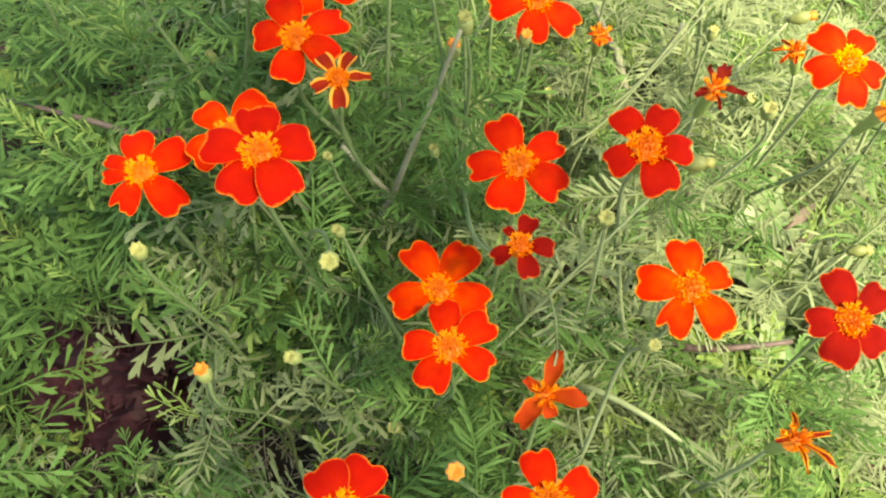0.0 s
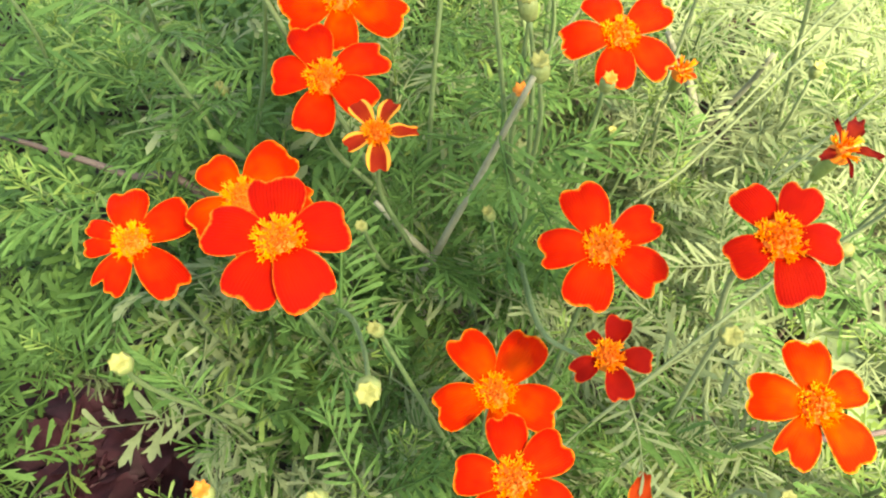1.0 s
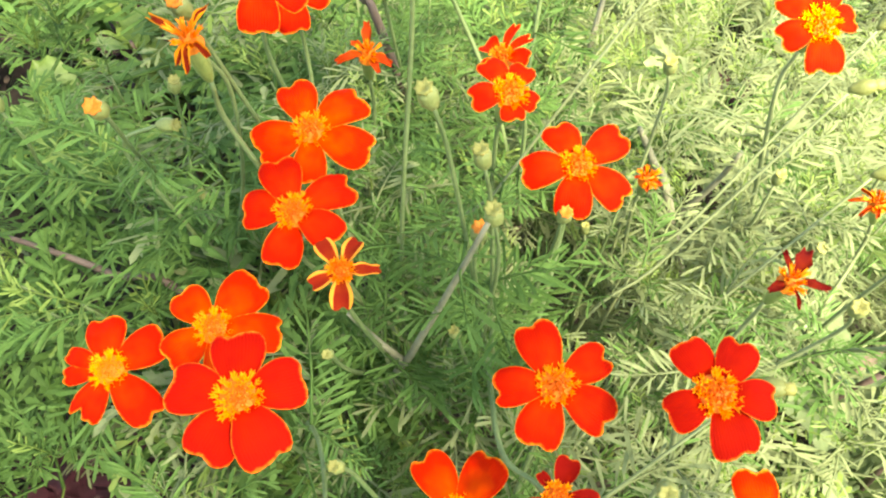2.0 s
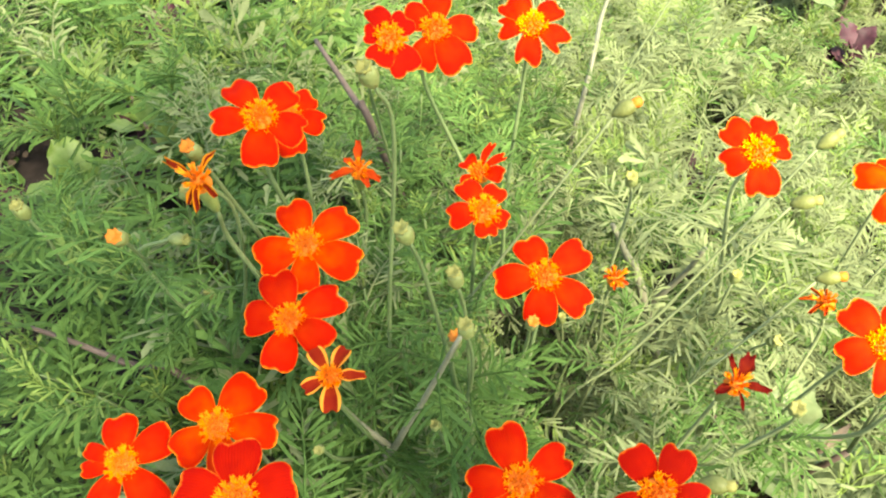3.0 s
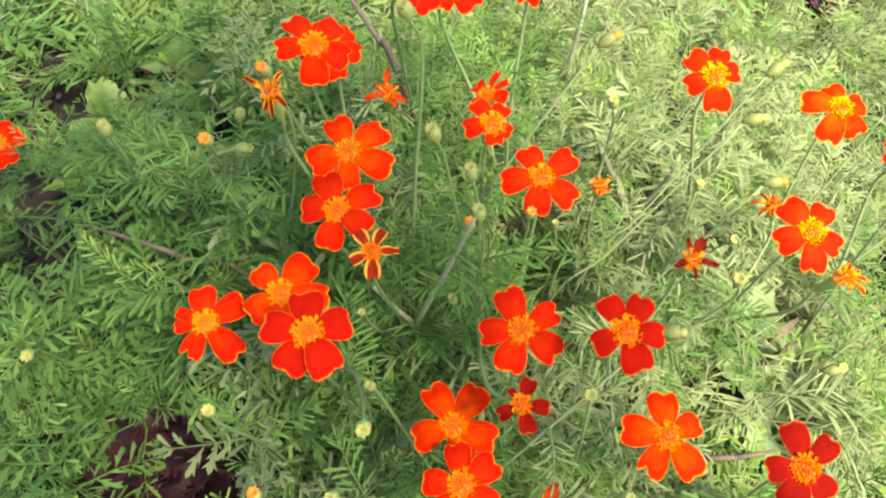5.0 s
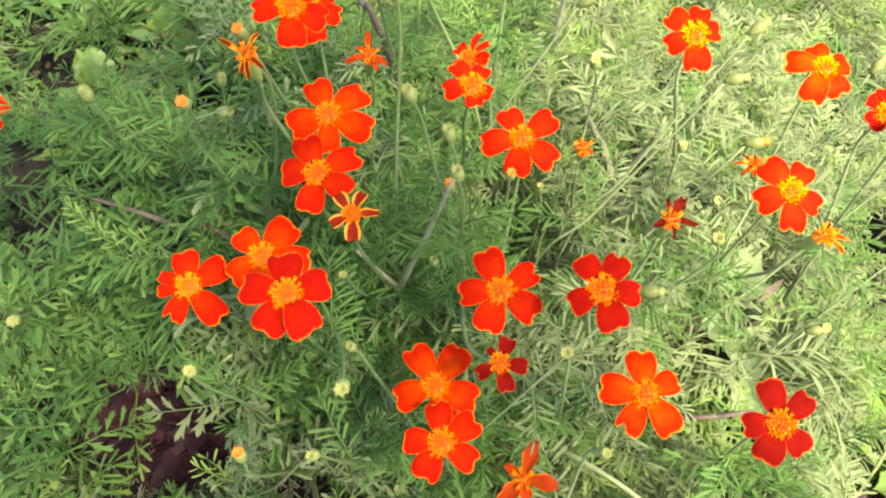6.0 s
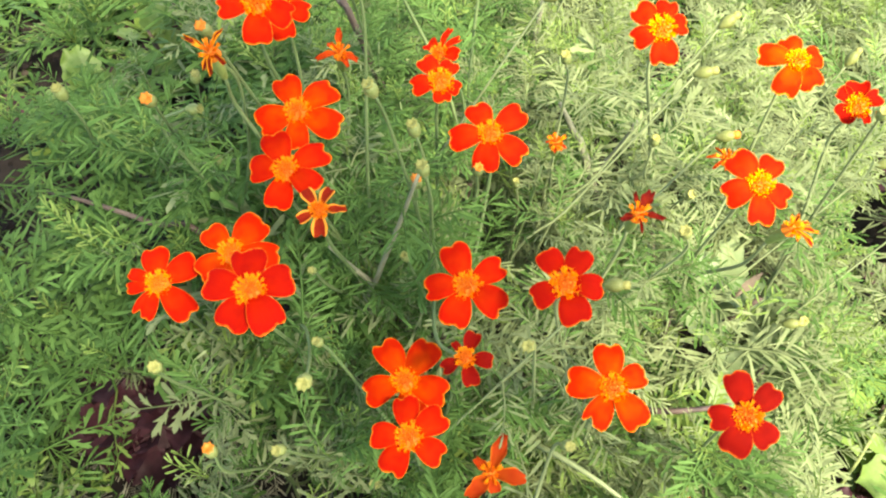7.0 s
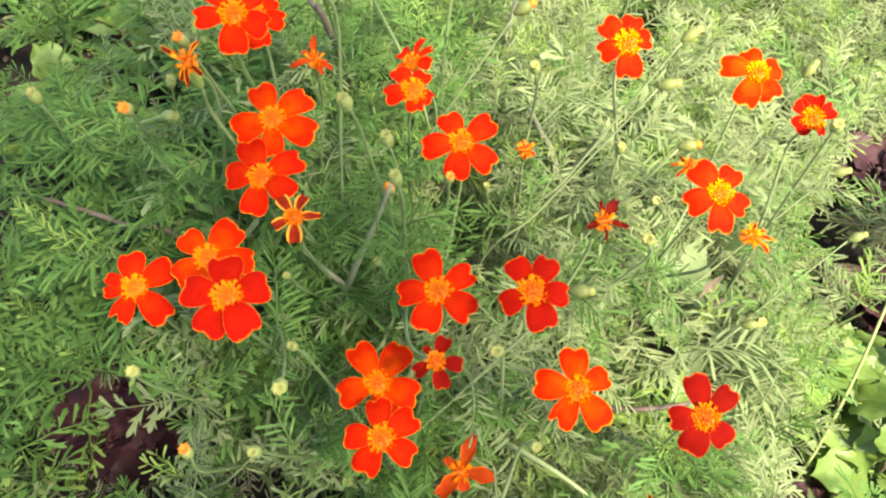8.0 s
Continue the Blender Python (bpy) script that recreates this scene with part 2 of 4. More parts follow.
def tube_data(points, r0, r1, sides=6, per=5):
    line = smooth_line(points, per)
    verts, faces = [], []
    for i, q in enumerate(line):
        ahead = (line[min(i + 1, len(line) - 1)] - line[max(i - 1, 0)]).normalized()
        side = ahead.cross(Vector((0.31, 0.87, 0.39))).normalized()
        up = side.cross(ahead)
        r = r0 + (r1 - r0) * i / (len(line) - 1)
        for k in range(sides):
            a = 2 * math.pi * k / sides
            verts.append(q + (side * math.cos(a) + up * math.sin(a)) * r)
    for i in range(len(line) - 1):
        for k in range(sides):
            a, b = i * sides + k, i * sides + (k + 1) % sides
            faces.append((a, b, b + sides, a + sides))
    faces.append(tuple(reversed(range(sides))))
    faces.append(tuple(range(len(verts) - sides, len(verts))))
    return verts, faces


def turned(profile, sides=12, rib=0.0):
    """A ribbed body of revolution. profile: rows of (height, radius)."""
    verts, faces = [], []
    for z, r in profile:
        for k in range(sides):
            a = 2 * math.pi * k / sides
            q = r * (1 + rib * (1 if k % 2 else -1))
            verts.append((q * math.cos(a), q * math.sin(a), z))
    for i in range(len(profile) - 1):
        for k in range(sides):
            a, b = i * sides + k, i * sides + (k + 1) % sides
            faces.append((a, b, b + sides, a + sides))
    faces.append(tuple(reversed(range(sides))))
    faces.append(tuple(range(len(verts) - sides, len(verts))))
    return verts, faces


def frame_to(normal, x_hint=(1, 0, 0)):
    """A turn whose z is the normal and whose x lies near x_hint."""
    z = Vector(normal).normalized()
    x = Vector(x_hint)
    x = (x - z * x.dot(z)).normalized()
    return Matrix((x, z.cross(x), z)).transposed()


# ---- ground ----
def axis_steps(near0, near1, step, far):
    inner = list(np.arange(near0, near1 + step / 2, step))
    out, d = [], step
    x = near1
    while x < far:
        d *= 1.5
        x += d
        out.append(x)
    low, d, x = [], step, near0
    while x > -far:
        d *= 1.5
        x -= d
        low.append(x)
    return low[::-1] + inner + out


gx, gy = axis_steps(-0.5, 0.55, 0.01, 60), axis_steps(-0.2, 1.0, 0.01, 60)
verts = []
for y in gy:
    for x in gx:
        v = Vector((x * 14, y * 14, 0.3))
        z = 0.008 * noise.noise(v) + 0.004 * noise.noise(v * 3.7) + 0.002 * noise.noise(v * 9)
        verts.append((x, y, z - 0.008))
nx = len(gx)
faces = [(j * nx + i, j * nx + i + 1, (j + 1) * nx + i + 1, (j + 1) * nx + i) for j in range(len(gy) - 1) for i in range(nx - 1)]
ground = new("ground", mesh_of("ground", verts, faces, [SOIL]))
tagged(ground, "dark crumbly garden soil under the plants", "ground", kind="structure")

rng = random.Random(7)


def lumps(name, count, size, flat, mat, label, category):
    verts, faces = [], []
    for _ in range(count):
        x, y = rng.uniform(-0.45, 0.5), rng.uniform(-0.1, 0.9)
        r = rng.uniform(*size)
        b = len(verts)
        turn = Euler((rng.uniform(-0.5, 0.5), rng.uniform(-0.5, 0.5), rng.uniform(0, 6))).to_matrix()
        for k in range(6):
            a = k * math.pi / 3
            q = r * rng.uniform(0.7, 1.2)
            verts.append(turn @ Vector((q * math.cos(a), q * math.sin(a), 0)) + Vector((x, y, r * flat * 0.5)))
        verts.append(turn @ Vector((0, 0, r * flat)) + Vector((x, y, r * flat * 0.5)))
        verts.append(turn @ Vector((0, 0, -r * flat)) + Vector((x, y, r * flat * 0.5)))
        for k in range(6):
            faces.append((b + k, b + (k + 1) % 6, b + 6))
            faces.append((b + (k + 1) % 6, b + k, b + 7))
    ob = new(name, mesh_of(name, verts, faces, [mat], smooth=False))
    tagged(ob, label, category, kind="stuff")


lumps("soil_clods", 1600, (0.002, 0.006), 0.7, SOIL, "small dark clods lying on the garden soil", "soil")
lumps("leaf_litter", 1500, (0.0012, 0.0035), 0.10, LITTER, "dry brown plant scraps lying on the soil", "litter")


# ---- leaf of the marigold: a rachis with narrow leaflets in pairs ----
def leaf_data(seed, pairs, length=0.05, droop=0.35, leaflet=0.24, slim=0.17, plain=False, lobed=False):
    """Points and faces of a leaf along x. plain: with fewer faces, for those deep down or far off."""
    r = random.Random(seed)
    verts, faces = [], []
    bend, twist = r.uniform(-0.16, 0.16), r.uniform(-0.5, 0.5)

    def spine(s):
        x = length * (s - 0.10 * droop * s * s)
        return Vector((x, length * bend * s * s, length * (0.12 * s - droop * 0.55 * s * s)))

    # rachis: a three-sided taper
    steps = 3 if plain else 6
    for i in range(steps):
        s = i / (steps - 1) * 0.96
        w = length * (0.017 - 0.010 * s)
        c = spine(s)
        verts += [c + Vector((0, w, 0)), c + Vector((0, -w, 0)), c + Vector((0, 0, -w * 1.3))]
    for i in range(steps - 1):
        b = 3 * i
        faces += [(b, b + 1, b + 4, b + 3), (b + 1, b + 2, b + 5, b + 4), (b + 2, b, b + 3, b + 5)]

    def blade(base, ahead, up, l, w):
        side = up.cross(ahead).normalized()
        b = len(verts)
        curve, hook = r.uniform(-0.42, 0.16), r.uniform(-0.22, 0.22)

        def mid(t):
            return base + ahead * (l * t) + up * (l * curve * t * t) + side * (l * hook * t * t)

        def teeth():
            """Pointed lobes along both sides of the leaflet."""
            for sign in (1, -1):
                for low, high in ((0.30, 0.42), (0.58, 0.70)):
                    if r.random() < 0.45:
                        continue
                    q, at = len(verts), r.uniform(low, high)
                    verts.extend([mid(at - 0.12) + side * (sign * w * 0.6), mid(at + 0.09) + side * (sign * w * 0.6), mid(at + 0.20) + side * (sign * w * r.uniform(1.7, 2.6)) + up * (w * 0.5)])
                    faces.append((q, q + 1, q + 2) if sign < 0 else (q, q + 2, q + 1))

        if plain:
            verts.append(base)
            for t, k in ((0.40, 0.80), (0.88, 0.95)):
                verts.extend([mid(t) + side * (w * k) + up * (w * 0.3), mid(t) - side * (w * k) + up * (w * 0.3)])
            verts.append(mid(1.0))
            faces.extend([(b, b + 2, b + 1), (b + 1, b + 2, b + 4, b + 3), (b + 3, b + 4, b + 5)])
            if lobed:
                teeth()
            return
        verts.append(base)
        for t, k in ((0.22, 0.62), (0.55, 1.00), (0.66, 0.62 if lobed else 0.95), (0.88, 1.35 if lobed else 0.90)):
            k *= r.uniform(0.88, 1.12)
            c = mid(t)
            verts.extend([c + side * (w * k) + up * (w * 0.35), c, c - side * (w * k) + up * (w * 0.35)])
        verts.append(mid(1.0))
        faces.extend([(b, b + 2, b + 1), (b, b + 3, b + 2)])
        for q in (b + 1, b + 4, b + 7):
            faces.extend([(q, q + 1, q + 4, q + 3), (q + 1, q + 2, q + 5, q + 4)])
        faces.extend([(b + 10, b + 11, b + 13), (b + 11, b + 12, b + 13)])
        if lobed:
            teeth()

    for i in range(pairs):
        s = 0.22 + 0.72 * i / (pairs - 1)
        size = length * leaflet * (0.50 + 0.80 * math.sin(math.pi * (0.16 + 0.70 * s)))
        for sign in (1, -1):
            if r.random() < 0.12:
                continue
            turn = radians(62 - 28 * s + r.uniform(-15, 15)) * sign
            lift = r.uniform(-0.20, 0.40) + twist * s * sign * 0.5
            ahead = Vector((math.cos(turn), math.sin(turn), lift - droop * 0.8 * s)).normalized()
            up = (Vector((0, 0, 1)) - ahead * ahead.z + Vector((0, sign * r.uniform(-0.5, 0.3), 0))).normalized()
            l = size * r.uniform(0.62, 1.22)
            blade(spine(s + r.uniform(-0.03, 0.03)), ahead, up, l, l * slim * r.uniform(0.48, 0.70))
    end = (spine(1.0) - spine(0.9)).normalized()
    blade(spine(0.95), end, Vector((-end.z, 0, end.x)), length * leaflet * 0.95, length * leaflet * slim * 0.6)
    return verts, faces


KINDS = []
# five fine kinds with thread-like leaflets, five broader ones, four young ones; then the same with fewer faces
for k in range(28):
    q = k % 14
    fine, young = q < 5, q >= 10
    pairs = (8, 9, 8, 7, 9, 5, 6, 5, 6, 5, 5, 4, 4, 5)[q]
    droop = (0.15, 0.3, 0.45, 0.6, 0.35, 0.5, 0.25, 0.7, 0.4, 0.15, 0.1, -0.1, 0.2, 0.0)[q]
    data = leaf_data(100 + q, pairs, 0.05, droop, (0.26 if fine or young else 0.235) + 0.014 * (q % 5), 0.102 if fine else 0.158 if not young else 0.120, k >= 14, not fine and not young)
    KINDS.append((np.array([tuple(v) for v in data[0]]), data[1]))
TONES = [LEAF, LEAF_PALE_LIT, LEAF_YOUNG]
LEAF_MESH = {}


def leaf_mesh(kind, tone):
    if (kind, tone) not in LEAF_MESH:
        LEAF_MESH[kind, tone] = mesh_of("leaf", KINDS[kind][0], KINDS[kind][1], [TONES[tone]])
    return LEAF_MESH[kind, tone]


# ---- the marigold plants ----
PLANT_SPOTS = [
    (-0.055, 0.155), (0.020, 0.165), (0.115, 0.190), (0.010, 0.270), (-0.175, 0.240), (-0.290, 0.500), (-0.030, 0.470),
    (0.170, 0.400), (0.340, 0.420), (-0.130, 0.020), (0.060, 0.020), (0.240, 0.060), (-0.320, 0.160), (-0.120, 0.720), (0.160, 0.680), (0.420, 0.700), (-0.400, 0.800),
    (-0.600, 0.350), (0.620, 0.350), (-0.350, -0.120), (0.380, -0.120), (0.020, -0.240), (-0.620, 0.700), (0.640, 0.720), (0.050, 1.020),
]
PLANTS = []
for i, (x, y) in enumerate(PLANT_SPOTS):
    text = "bushy marigold with feathery green leaves, red flowers and pale buds" if i < 5 else "bushy marigold with feathery green leaves, not in flower"
    PLANTS.append(thing("marigold_plant", (x, y, 0), text, "marigold", "marigolds in the bed"))


def plant_near(x, y, last=len(PLANTS)):
    return min(PLANTS[:last], key=lambda p: (p.location.x - x) ** 2 + (p.location.y - y) ** 2)


# forks of the main branches, and the branch from the plant's foot to each
FORKS = [
    (-0.016, 0.168, 0.150), (0.010, 0.158, 0.135), (0.062, 0.160, 0.125), (-0.060, 0.140, 0.125), (0.108, 0.180, 0.125), (-0.036, 0.205, 0.150),
    (0.020, 0.228, 0.145), (0.100, 0.226, 0.140), (0.004, 0.110, 0.105), (0.072, 0.118, 0.110), (-0.075, 0.190, 0.160), (0.150, 0.190, 0.110),
    (-0.150, 0.225, 0.125), (0.030, 0.070, 0.110), (0.010, 0.330, 0.120),
]
for x, y, z in FORKS:
    owner = plant_near(x, y, 5)
    b = owner.location
    mid = (b.x + (x - b.x) * 0.35, b.y + (y - b.y) * 0.35, z * 0.5)
    part("branch", mesh_of("branch", *tube_data([(b.x, b.y, -0.01), mid, (x, y, z)], 0.0021, 0.0013, 7), [STEM_BROWN]), owner, None, "purplish-brown woody branch")


STEM_GREY = material("stem_grey", (0.120, 0.124, 0.078), (0.205, 0.200, 0.135), 0.6, 160, 0.0, 0.15, 0.3)


def branch(owner, line, r0, r1, mat, label):
    part("branch", mesh_of("branch", *tube_data(line, r0, r1, 7), [mat]), PLANTS[owner], None, label)


BROWN_LABEL = "purplish-brown woody branch"
GREY_LABEL = "pale grey-brown forked branch"
branch(0, [(-0.150, 0.198, 0.178), (-0.131, 0.193, 0.177), (-0.103, 0.183, 0.177), (-0.076, 0.175, 0.166), (-0.055, 0.155, 0.0)], 0.0007, 0.0016, STEM_BROWN, BROWN_LABEL)
branch(1, [(0.010, 0.152, 0.246), (0.0, 0.153, 0.215), (-0.010, 0.155, 0.184), (-0.018, 0.158, 0.150), (0.0, 0.162, 0.080), (0.020, 0.165, 0.0)], 0.0006, 0.0017, STEM_GREY, GREY_LABEL)
branch(1, [(-0.026, 0.160, 0.196), (-0.019, 0.157, 0.187), (-0.012, 0.156, 0.176)], 0.0007, 0.0011, STEM_GREY, GREY_LABEL)
branch(3, [(-0.055, 0.314, 0.206), (-0.036, 0.284, 0.200), (-0.027, 0.272, 0.190), (0.010, 0.270, 0.0)], 0.0009, 0.0020, STEM_BROWN, BROWN_LABEL)
branch(3, [(0.086, 0.450, 0.158), (0.076, 0.412, 0.170), (0.066, 0.382, 0.168), (0.058, 0.343, 0.166), (0.040, 0.310, 0.090), (0.010, 0.270, 0.0)], 0.0006, 0.0016, STEM_GREY, GREY_LABEL)
branch(2, [(0.058, 0.240, 0.182), (0.064, 0.236, 0.170), (0.073, 0.227, 0.150), (0.115, 0.190, 0.0)], 0.0009, 0.0022, STEM_GREY, GREY_LABEL)
branch(2, [(0.088, 0.228, 0.184), (0.083, 0.227, 0.170), (0.073, 0.227, 0.149)], 0.0008, 0.0012, STEM_GREY, GREY_LABEL)
branch(1, [(0.084, 0.088, 0.132), (0.067, 0.098, 0.140), (0.049, 0.111, 0.134), (0.040, 0.125, 0.100), (0.020, 0.165, 0.0)], 0.0007, 0.0016, STEM_PALE_LIT, "slender green branch")
branch(1, [(0.043, 0.118, 0.131), (0.034, 0.118, 0.138), (0.022, 0.120, 0.140)], 0.0005, 0.0008, STEM_PALE_LIT, "slender green branch")
branch(1, [(0.125, 0.134, 0.122), (0.108, 0.129, 0.128), (0.092, 0.131, 0.122), (0.055, 0.145, 0.100), (0.020, 0.165, 0.0)], 0.0008, 0.0019, STEM_BROWN, BROWN_LABEL)
STEM_LEAVES = []


def stem_from(top, down, r=0.0006, mat=STEM, via=None):
    """The stalk under a flower or bud: to a near fork, or bending down to the foot of its plant."""
    top, down = Vector(top), Vector(down).normalized()
    knee = top + down * 0.018
    near = [f for f in FORKS if f[2] < top.z - 0.025 and math.hypot(f[0] - top.x, f[1] - top.y) < 0.032]
    if via:
        owner = plant_near(*via[-1][:2], 5)
        line = [top, *[Vector(q) for q in via], (owner.location.x, owner.location.y, 0.0)]
    elif near:
        fork = Vector(min(near, key=lambda f: math.hypot(f[0] - top.x, f[1] - top.y)))
        owner = plant_near(fork.x, fork.y, 5)
        mid = fork.lerp(knee, 0.5) + Vector((rng.uniform(-0.004, 0.004), rng.uniform(-0.004, 0.004), 0))
        line = [top, knee, mid, fork]
    else:
        owner = plant_near(top.x, top.y, 5)
        foot = owner.location
        if top.x < 0.0 and top.y > 0.13:
            # stalks at this side lean in over the bed from plants further out
            knee += Vector((top.x * 0.10, 0.006, 0))
            foot = foot + Vector((max(top.x * 0.7, -0.04), 0.05, 0))
        mid = Vector((knee.x + (foot.x - knee.x) * 0.10 + (top.x * 0.15 if top.x < 0 and top.y > 0.13 else 0) + rng.uniform(-0.004, 0.004), knee.y + (foot.y - knee.y) * 0.10 + (0.012 if top.x < 0 else 0), top.z * 0.60))
        low = Vector((knee.x + (foot.x - knee.x) * 0.28, knee.y + (foot.y - knee.y) * 0.28, top.z * 0.26))
        line = [top, knee, mid, low, (foot.x, foot.y, 0.0)]
    # stalks on the right get the paler colour that stands in for sun
    part("stem", mesh_of("stem", *tube_data(line, r * 0.9, r * 1.5, 6), [STEM_PALE_LIT if top.x > 0.04 else mat]), owner)
    for q in smooth_line(line, 6)[5:17:2]:
        if 0.10 < q.z < top.z - 0.034 and rng.random() < 0.9:
            STEM_LEAVES.append((owner, q))
    return owner


# ---- flowers ----
def petal_mesh(length, width, notch, notch_at, cup, roll, droop, torn, mat, seed):
    """One ray petal along x, from the disc outwards. roll: how far its sides curl up; torn: a notch bitten into its end."""
    r = random.Random(seed)
    across, along = 10, 9
    foot = 0.0016
    verts, uvs, faces = [], [], []
    ph = r.uniform(0, 6)
    for j in range(along + 1):
        v = j / along
        for i in range(across + 1):
            u = 2 * i / across - 1
            end = length * (1 - 0.11 * abs(u) ** 5 - notch * math.exp(-((u - notch_at) / 0.28) ** 2) - torn * math.exp(-((u + 0.35) / 0.3) ** 2) + 0.012 * math.sin(5 * u + ph))
            x = foot + (end - foot) * v
            s = min(1.0, v / 0.78)
            half = width / 2 * (0.30 + 0.70 * math.sin(s * math.pi / 2)) * (1 - 0.08 * max(0.0, (v - 0.78) / 0.22) ** 2)
            if roll > 1.0:
                half *= 1.1 - 0.55 * v + 0.10 * math.sin(9 * v + ph)
            if roll > 0.05:
                y, z = half * math.sin(roll * u) / roll, half * (1 - math.cos(roll * u)) / roll
            else:
                y, z = half * u, 0.0
            z += cup * length * math.sin(math.pi * min(1, v * 1.05)) * 0.10 - droop * length * v * v - 0.05 * width * u * u * v
            z += (0.010 if roll < 1.0 else 0.05) * length * math.sin(7 * v + 3 * u + ph) * v
            verts.append((x, y, z))
            uvs.append((i / across, v))
    w = across + 1
    for j in range(along):
        for i in range(across):
            faces.append((j * w + i, (j + 1) * w + i, (j + 1) * w + i + 1, j * w + i + 1))
    return mesh_of("petal", verts, faces, [mat], uvs)


def disc_mesh(seed, mat, count=46, radius=0.0046, tall_by=1.0):
    """A dome of small five-lobed florets."""
    r = random.Random(seed)
    verts, faces = turned([(-0.0015, 0.0026), (0.0002, radius * 0.86), (0.0012, radius * 0.66), (0.0018, radius * 0.3), (0.0019, 0.0001)], 12)
    verts, body = [Vector(v) for v in verts], len(faces)
    for k in range(count):
        q = math.sqrt((k + 0.5) / count)
        a = k * 2.39996 + r.uniform(-0.2, 0.2)
        lean = q * 0.85 + r.uniform(-0.1, 0.1)
        axis = Vector((math.cos(a) * math.sin(lean), math.sin(a) * math.sin(lean), math.cos(lean)))
        c = Vector((math.cos(a) * radius * 0.80 * q, math.sin(a) * radius * 0.80 * q, 0.0019 * (1 - 0.8 * q * q)))
        f = frame_to(axis, (math.sin(a), -math.cos(a), 0.1))
        tall, wide = r.uniform(0.0009, 0.0014) * (0.6 + 0.5 * q + (0.3 if q > 0.72 else 0.0)) * tall_by, r.uniform(0.00042, 0.00068)
        b = len(verts)
        for i in range(5):
            t = 2 * math.pi * i / 5
            verts.append(c + f @ Vector((wide * 0.45 * math.cos(t), wide * 0.45 * math.sin(t), 0)))
        for i in range(5):
            t = 2 * math.pi * (i + 0.5) / 5
            verts.append(c + f @ Vector((wide * 0.7 * math.cos(t), wide * 0.7 * math.sin(t), tall * 0.7)))
        for i in range(5):
            t = 2 * math.pi * i / 5
            verts.append(c + f @ Vector((wide * 1.35 * math.cos(t), wide * 1.35 * math.sin(t), tall)))
        for i in range(5):
            p0, p1, m0, m1 = b + i, b + (i + 1) % 5, b + 5 + i, b + 5 + (i + 4) % 5
            faces.extend([(p0, p1, m0), (p0, m0, b + 10 + i), (p0, b + 10 + i, m1)])
    return mesh_of("disc", verts, faces, [DISC_BODY, mat], index=[0] * body + [1] * (len(faces) - body), smooth=False)


# yellow: heads in the sun, with that light painted into the disc
DISCS = {"orange": [disc_mesh(s, DISC) for s in (1, 2, 3)], "yellow": [disc_mesh(s, DISC_SUNLIT) for s in (4, 5, 6)]}
SMALL_DISCS = {"orange": [disc_mesh(s, DISC, 24, 0.0028) for s in (7, 8, 9)], "yellow": [disc_mesh(s, DISC_SUNLIT, 24, 0.0028) for s in (10, 11, 12)]}
DRY_DISCS = {"orange": [disc_mesh(s, DISC, 11, 0.0021, 2.0) for s in (13, 14, 15)], "yellow": [disc_mesh(s, DISC_SUNLIT, 11, 0.0021, 2.0) for s in (16, 17, 18)]}
cup_v, cup_f = turned([(-0.0128, 0.0009), (-0.0120, 0.0015), (-0.0085, 0.0023), (-0.0040, 0.0026), (-0.0012, 0.0029), (-0.0006, 0.0026)], 12, 0.05)
CUP = mesh_of("calyx", cup_v, cup_f, [CALYX])
flower_count = 0
FLOWER_SPOTS = []


def flower(place, lean, turns, lengths, widths, tint=PETAL_SCARLET, disc="orange", size=1.0, roll=0.0, droop=0.04, torn=(), label="", via=None):
    """An open head. lean: x and y of the way that it faces; turns, lengths and widths (mm) of its petals."""
    global flower_count
    flower_count += 1
    FLOWER_SPOTS.append(Vector(place))
    n = Vector((lean[0], lean[1], math.sqrt(max(0.05, 1 - lean[0] ** 2 - lean[1] ** 2))))
    turn = frame_to(n)
    foot = Vector(place) - n * 0.0128
    owner = stem_from(foot, -n * 0.6 + Vector((0, 0, -0.4)), via=via)
    pose_m = Matrix.Translation(place) @ turn.to_4x4()
    head = part("flower", (DISCS if size > 0.8 else SMALL_DISCS if roll < 1.0 else DRY_DISCS)[disc][flower_count % 3], owner, pose_m, label or "open red flower with orange disc and thin yellow petal rims")
    part("calyx", CUP, head, Matrix.Diagonal((size, size, 1, 1)))
    r = random.Random(flower_count)
    for i, (a, l, w) in enumerate(zip(turns, lengths, widths)):
        me = petal_mesh(l / 1000, w / 1000 * 1.06, r.uniform(0.04, 0.11), r.uniform(-0.35, 0.4), r.uniform(0.3, 1.2), roll * r.uniform(0.8, 1.2), droop * r.uniform(0.2, 1.6), 0.22 if i in torn else 0.0, tint, flower_count * 10 + i)
        part("petal", me, head, pose(0, 0, 0.0002 + 0.00025 * (i % 3), r.uniform(-7, 7), r.uniform(-5, 3), a))
    return head


WITHERED = "withered flower with narrow curled orange and maroon petals"


def withered(place, lean, turns, lengths, widths, tint=PETAL_DRY, disc="orange", roll=2.2, droop=0.0, label=WITHERED):
    return flower(place, lean, turns, lengths, widths, tint, disc, 0.7, roll, droop, (), label)


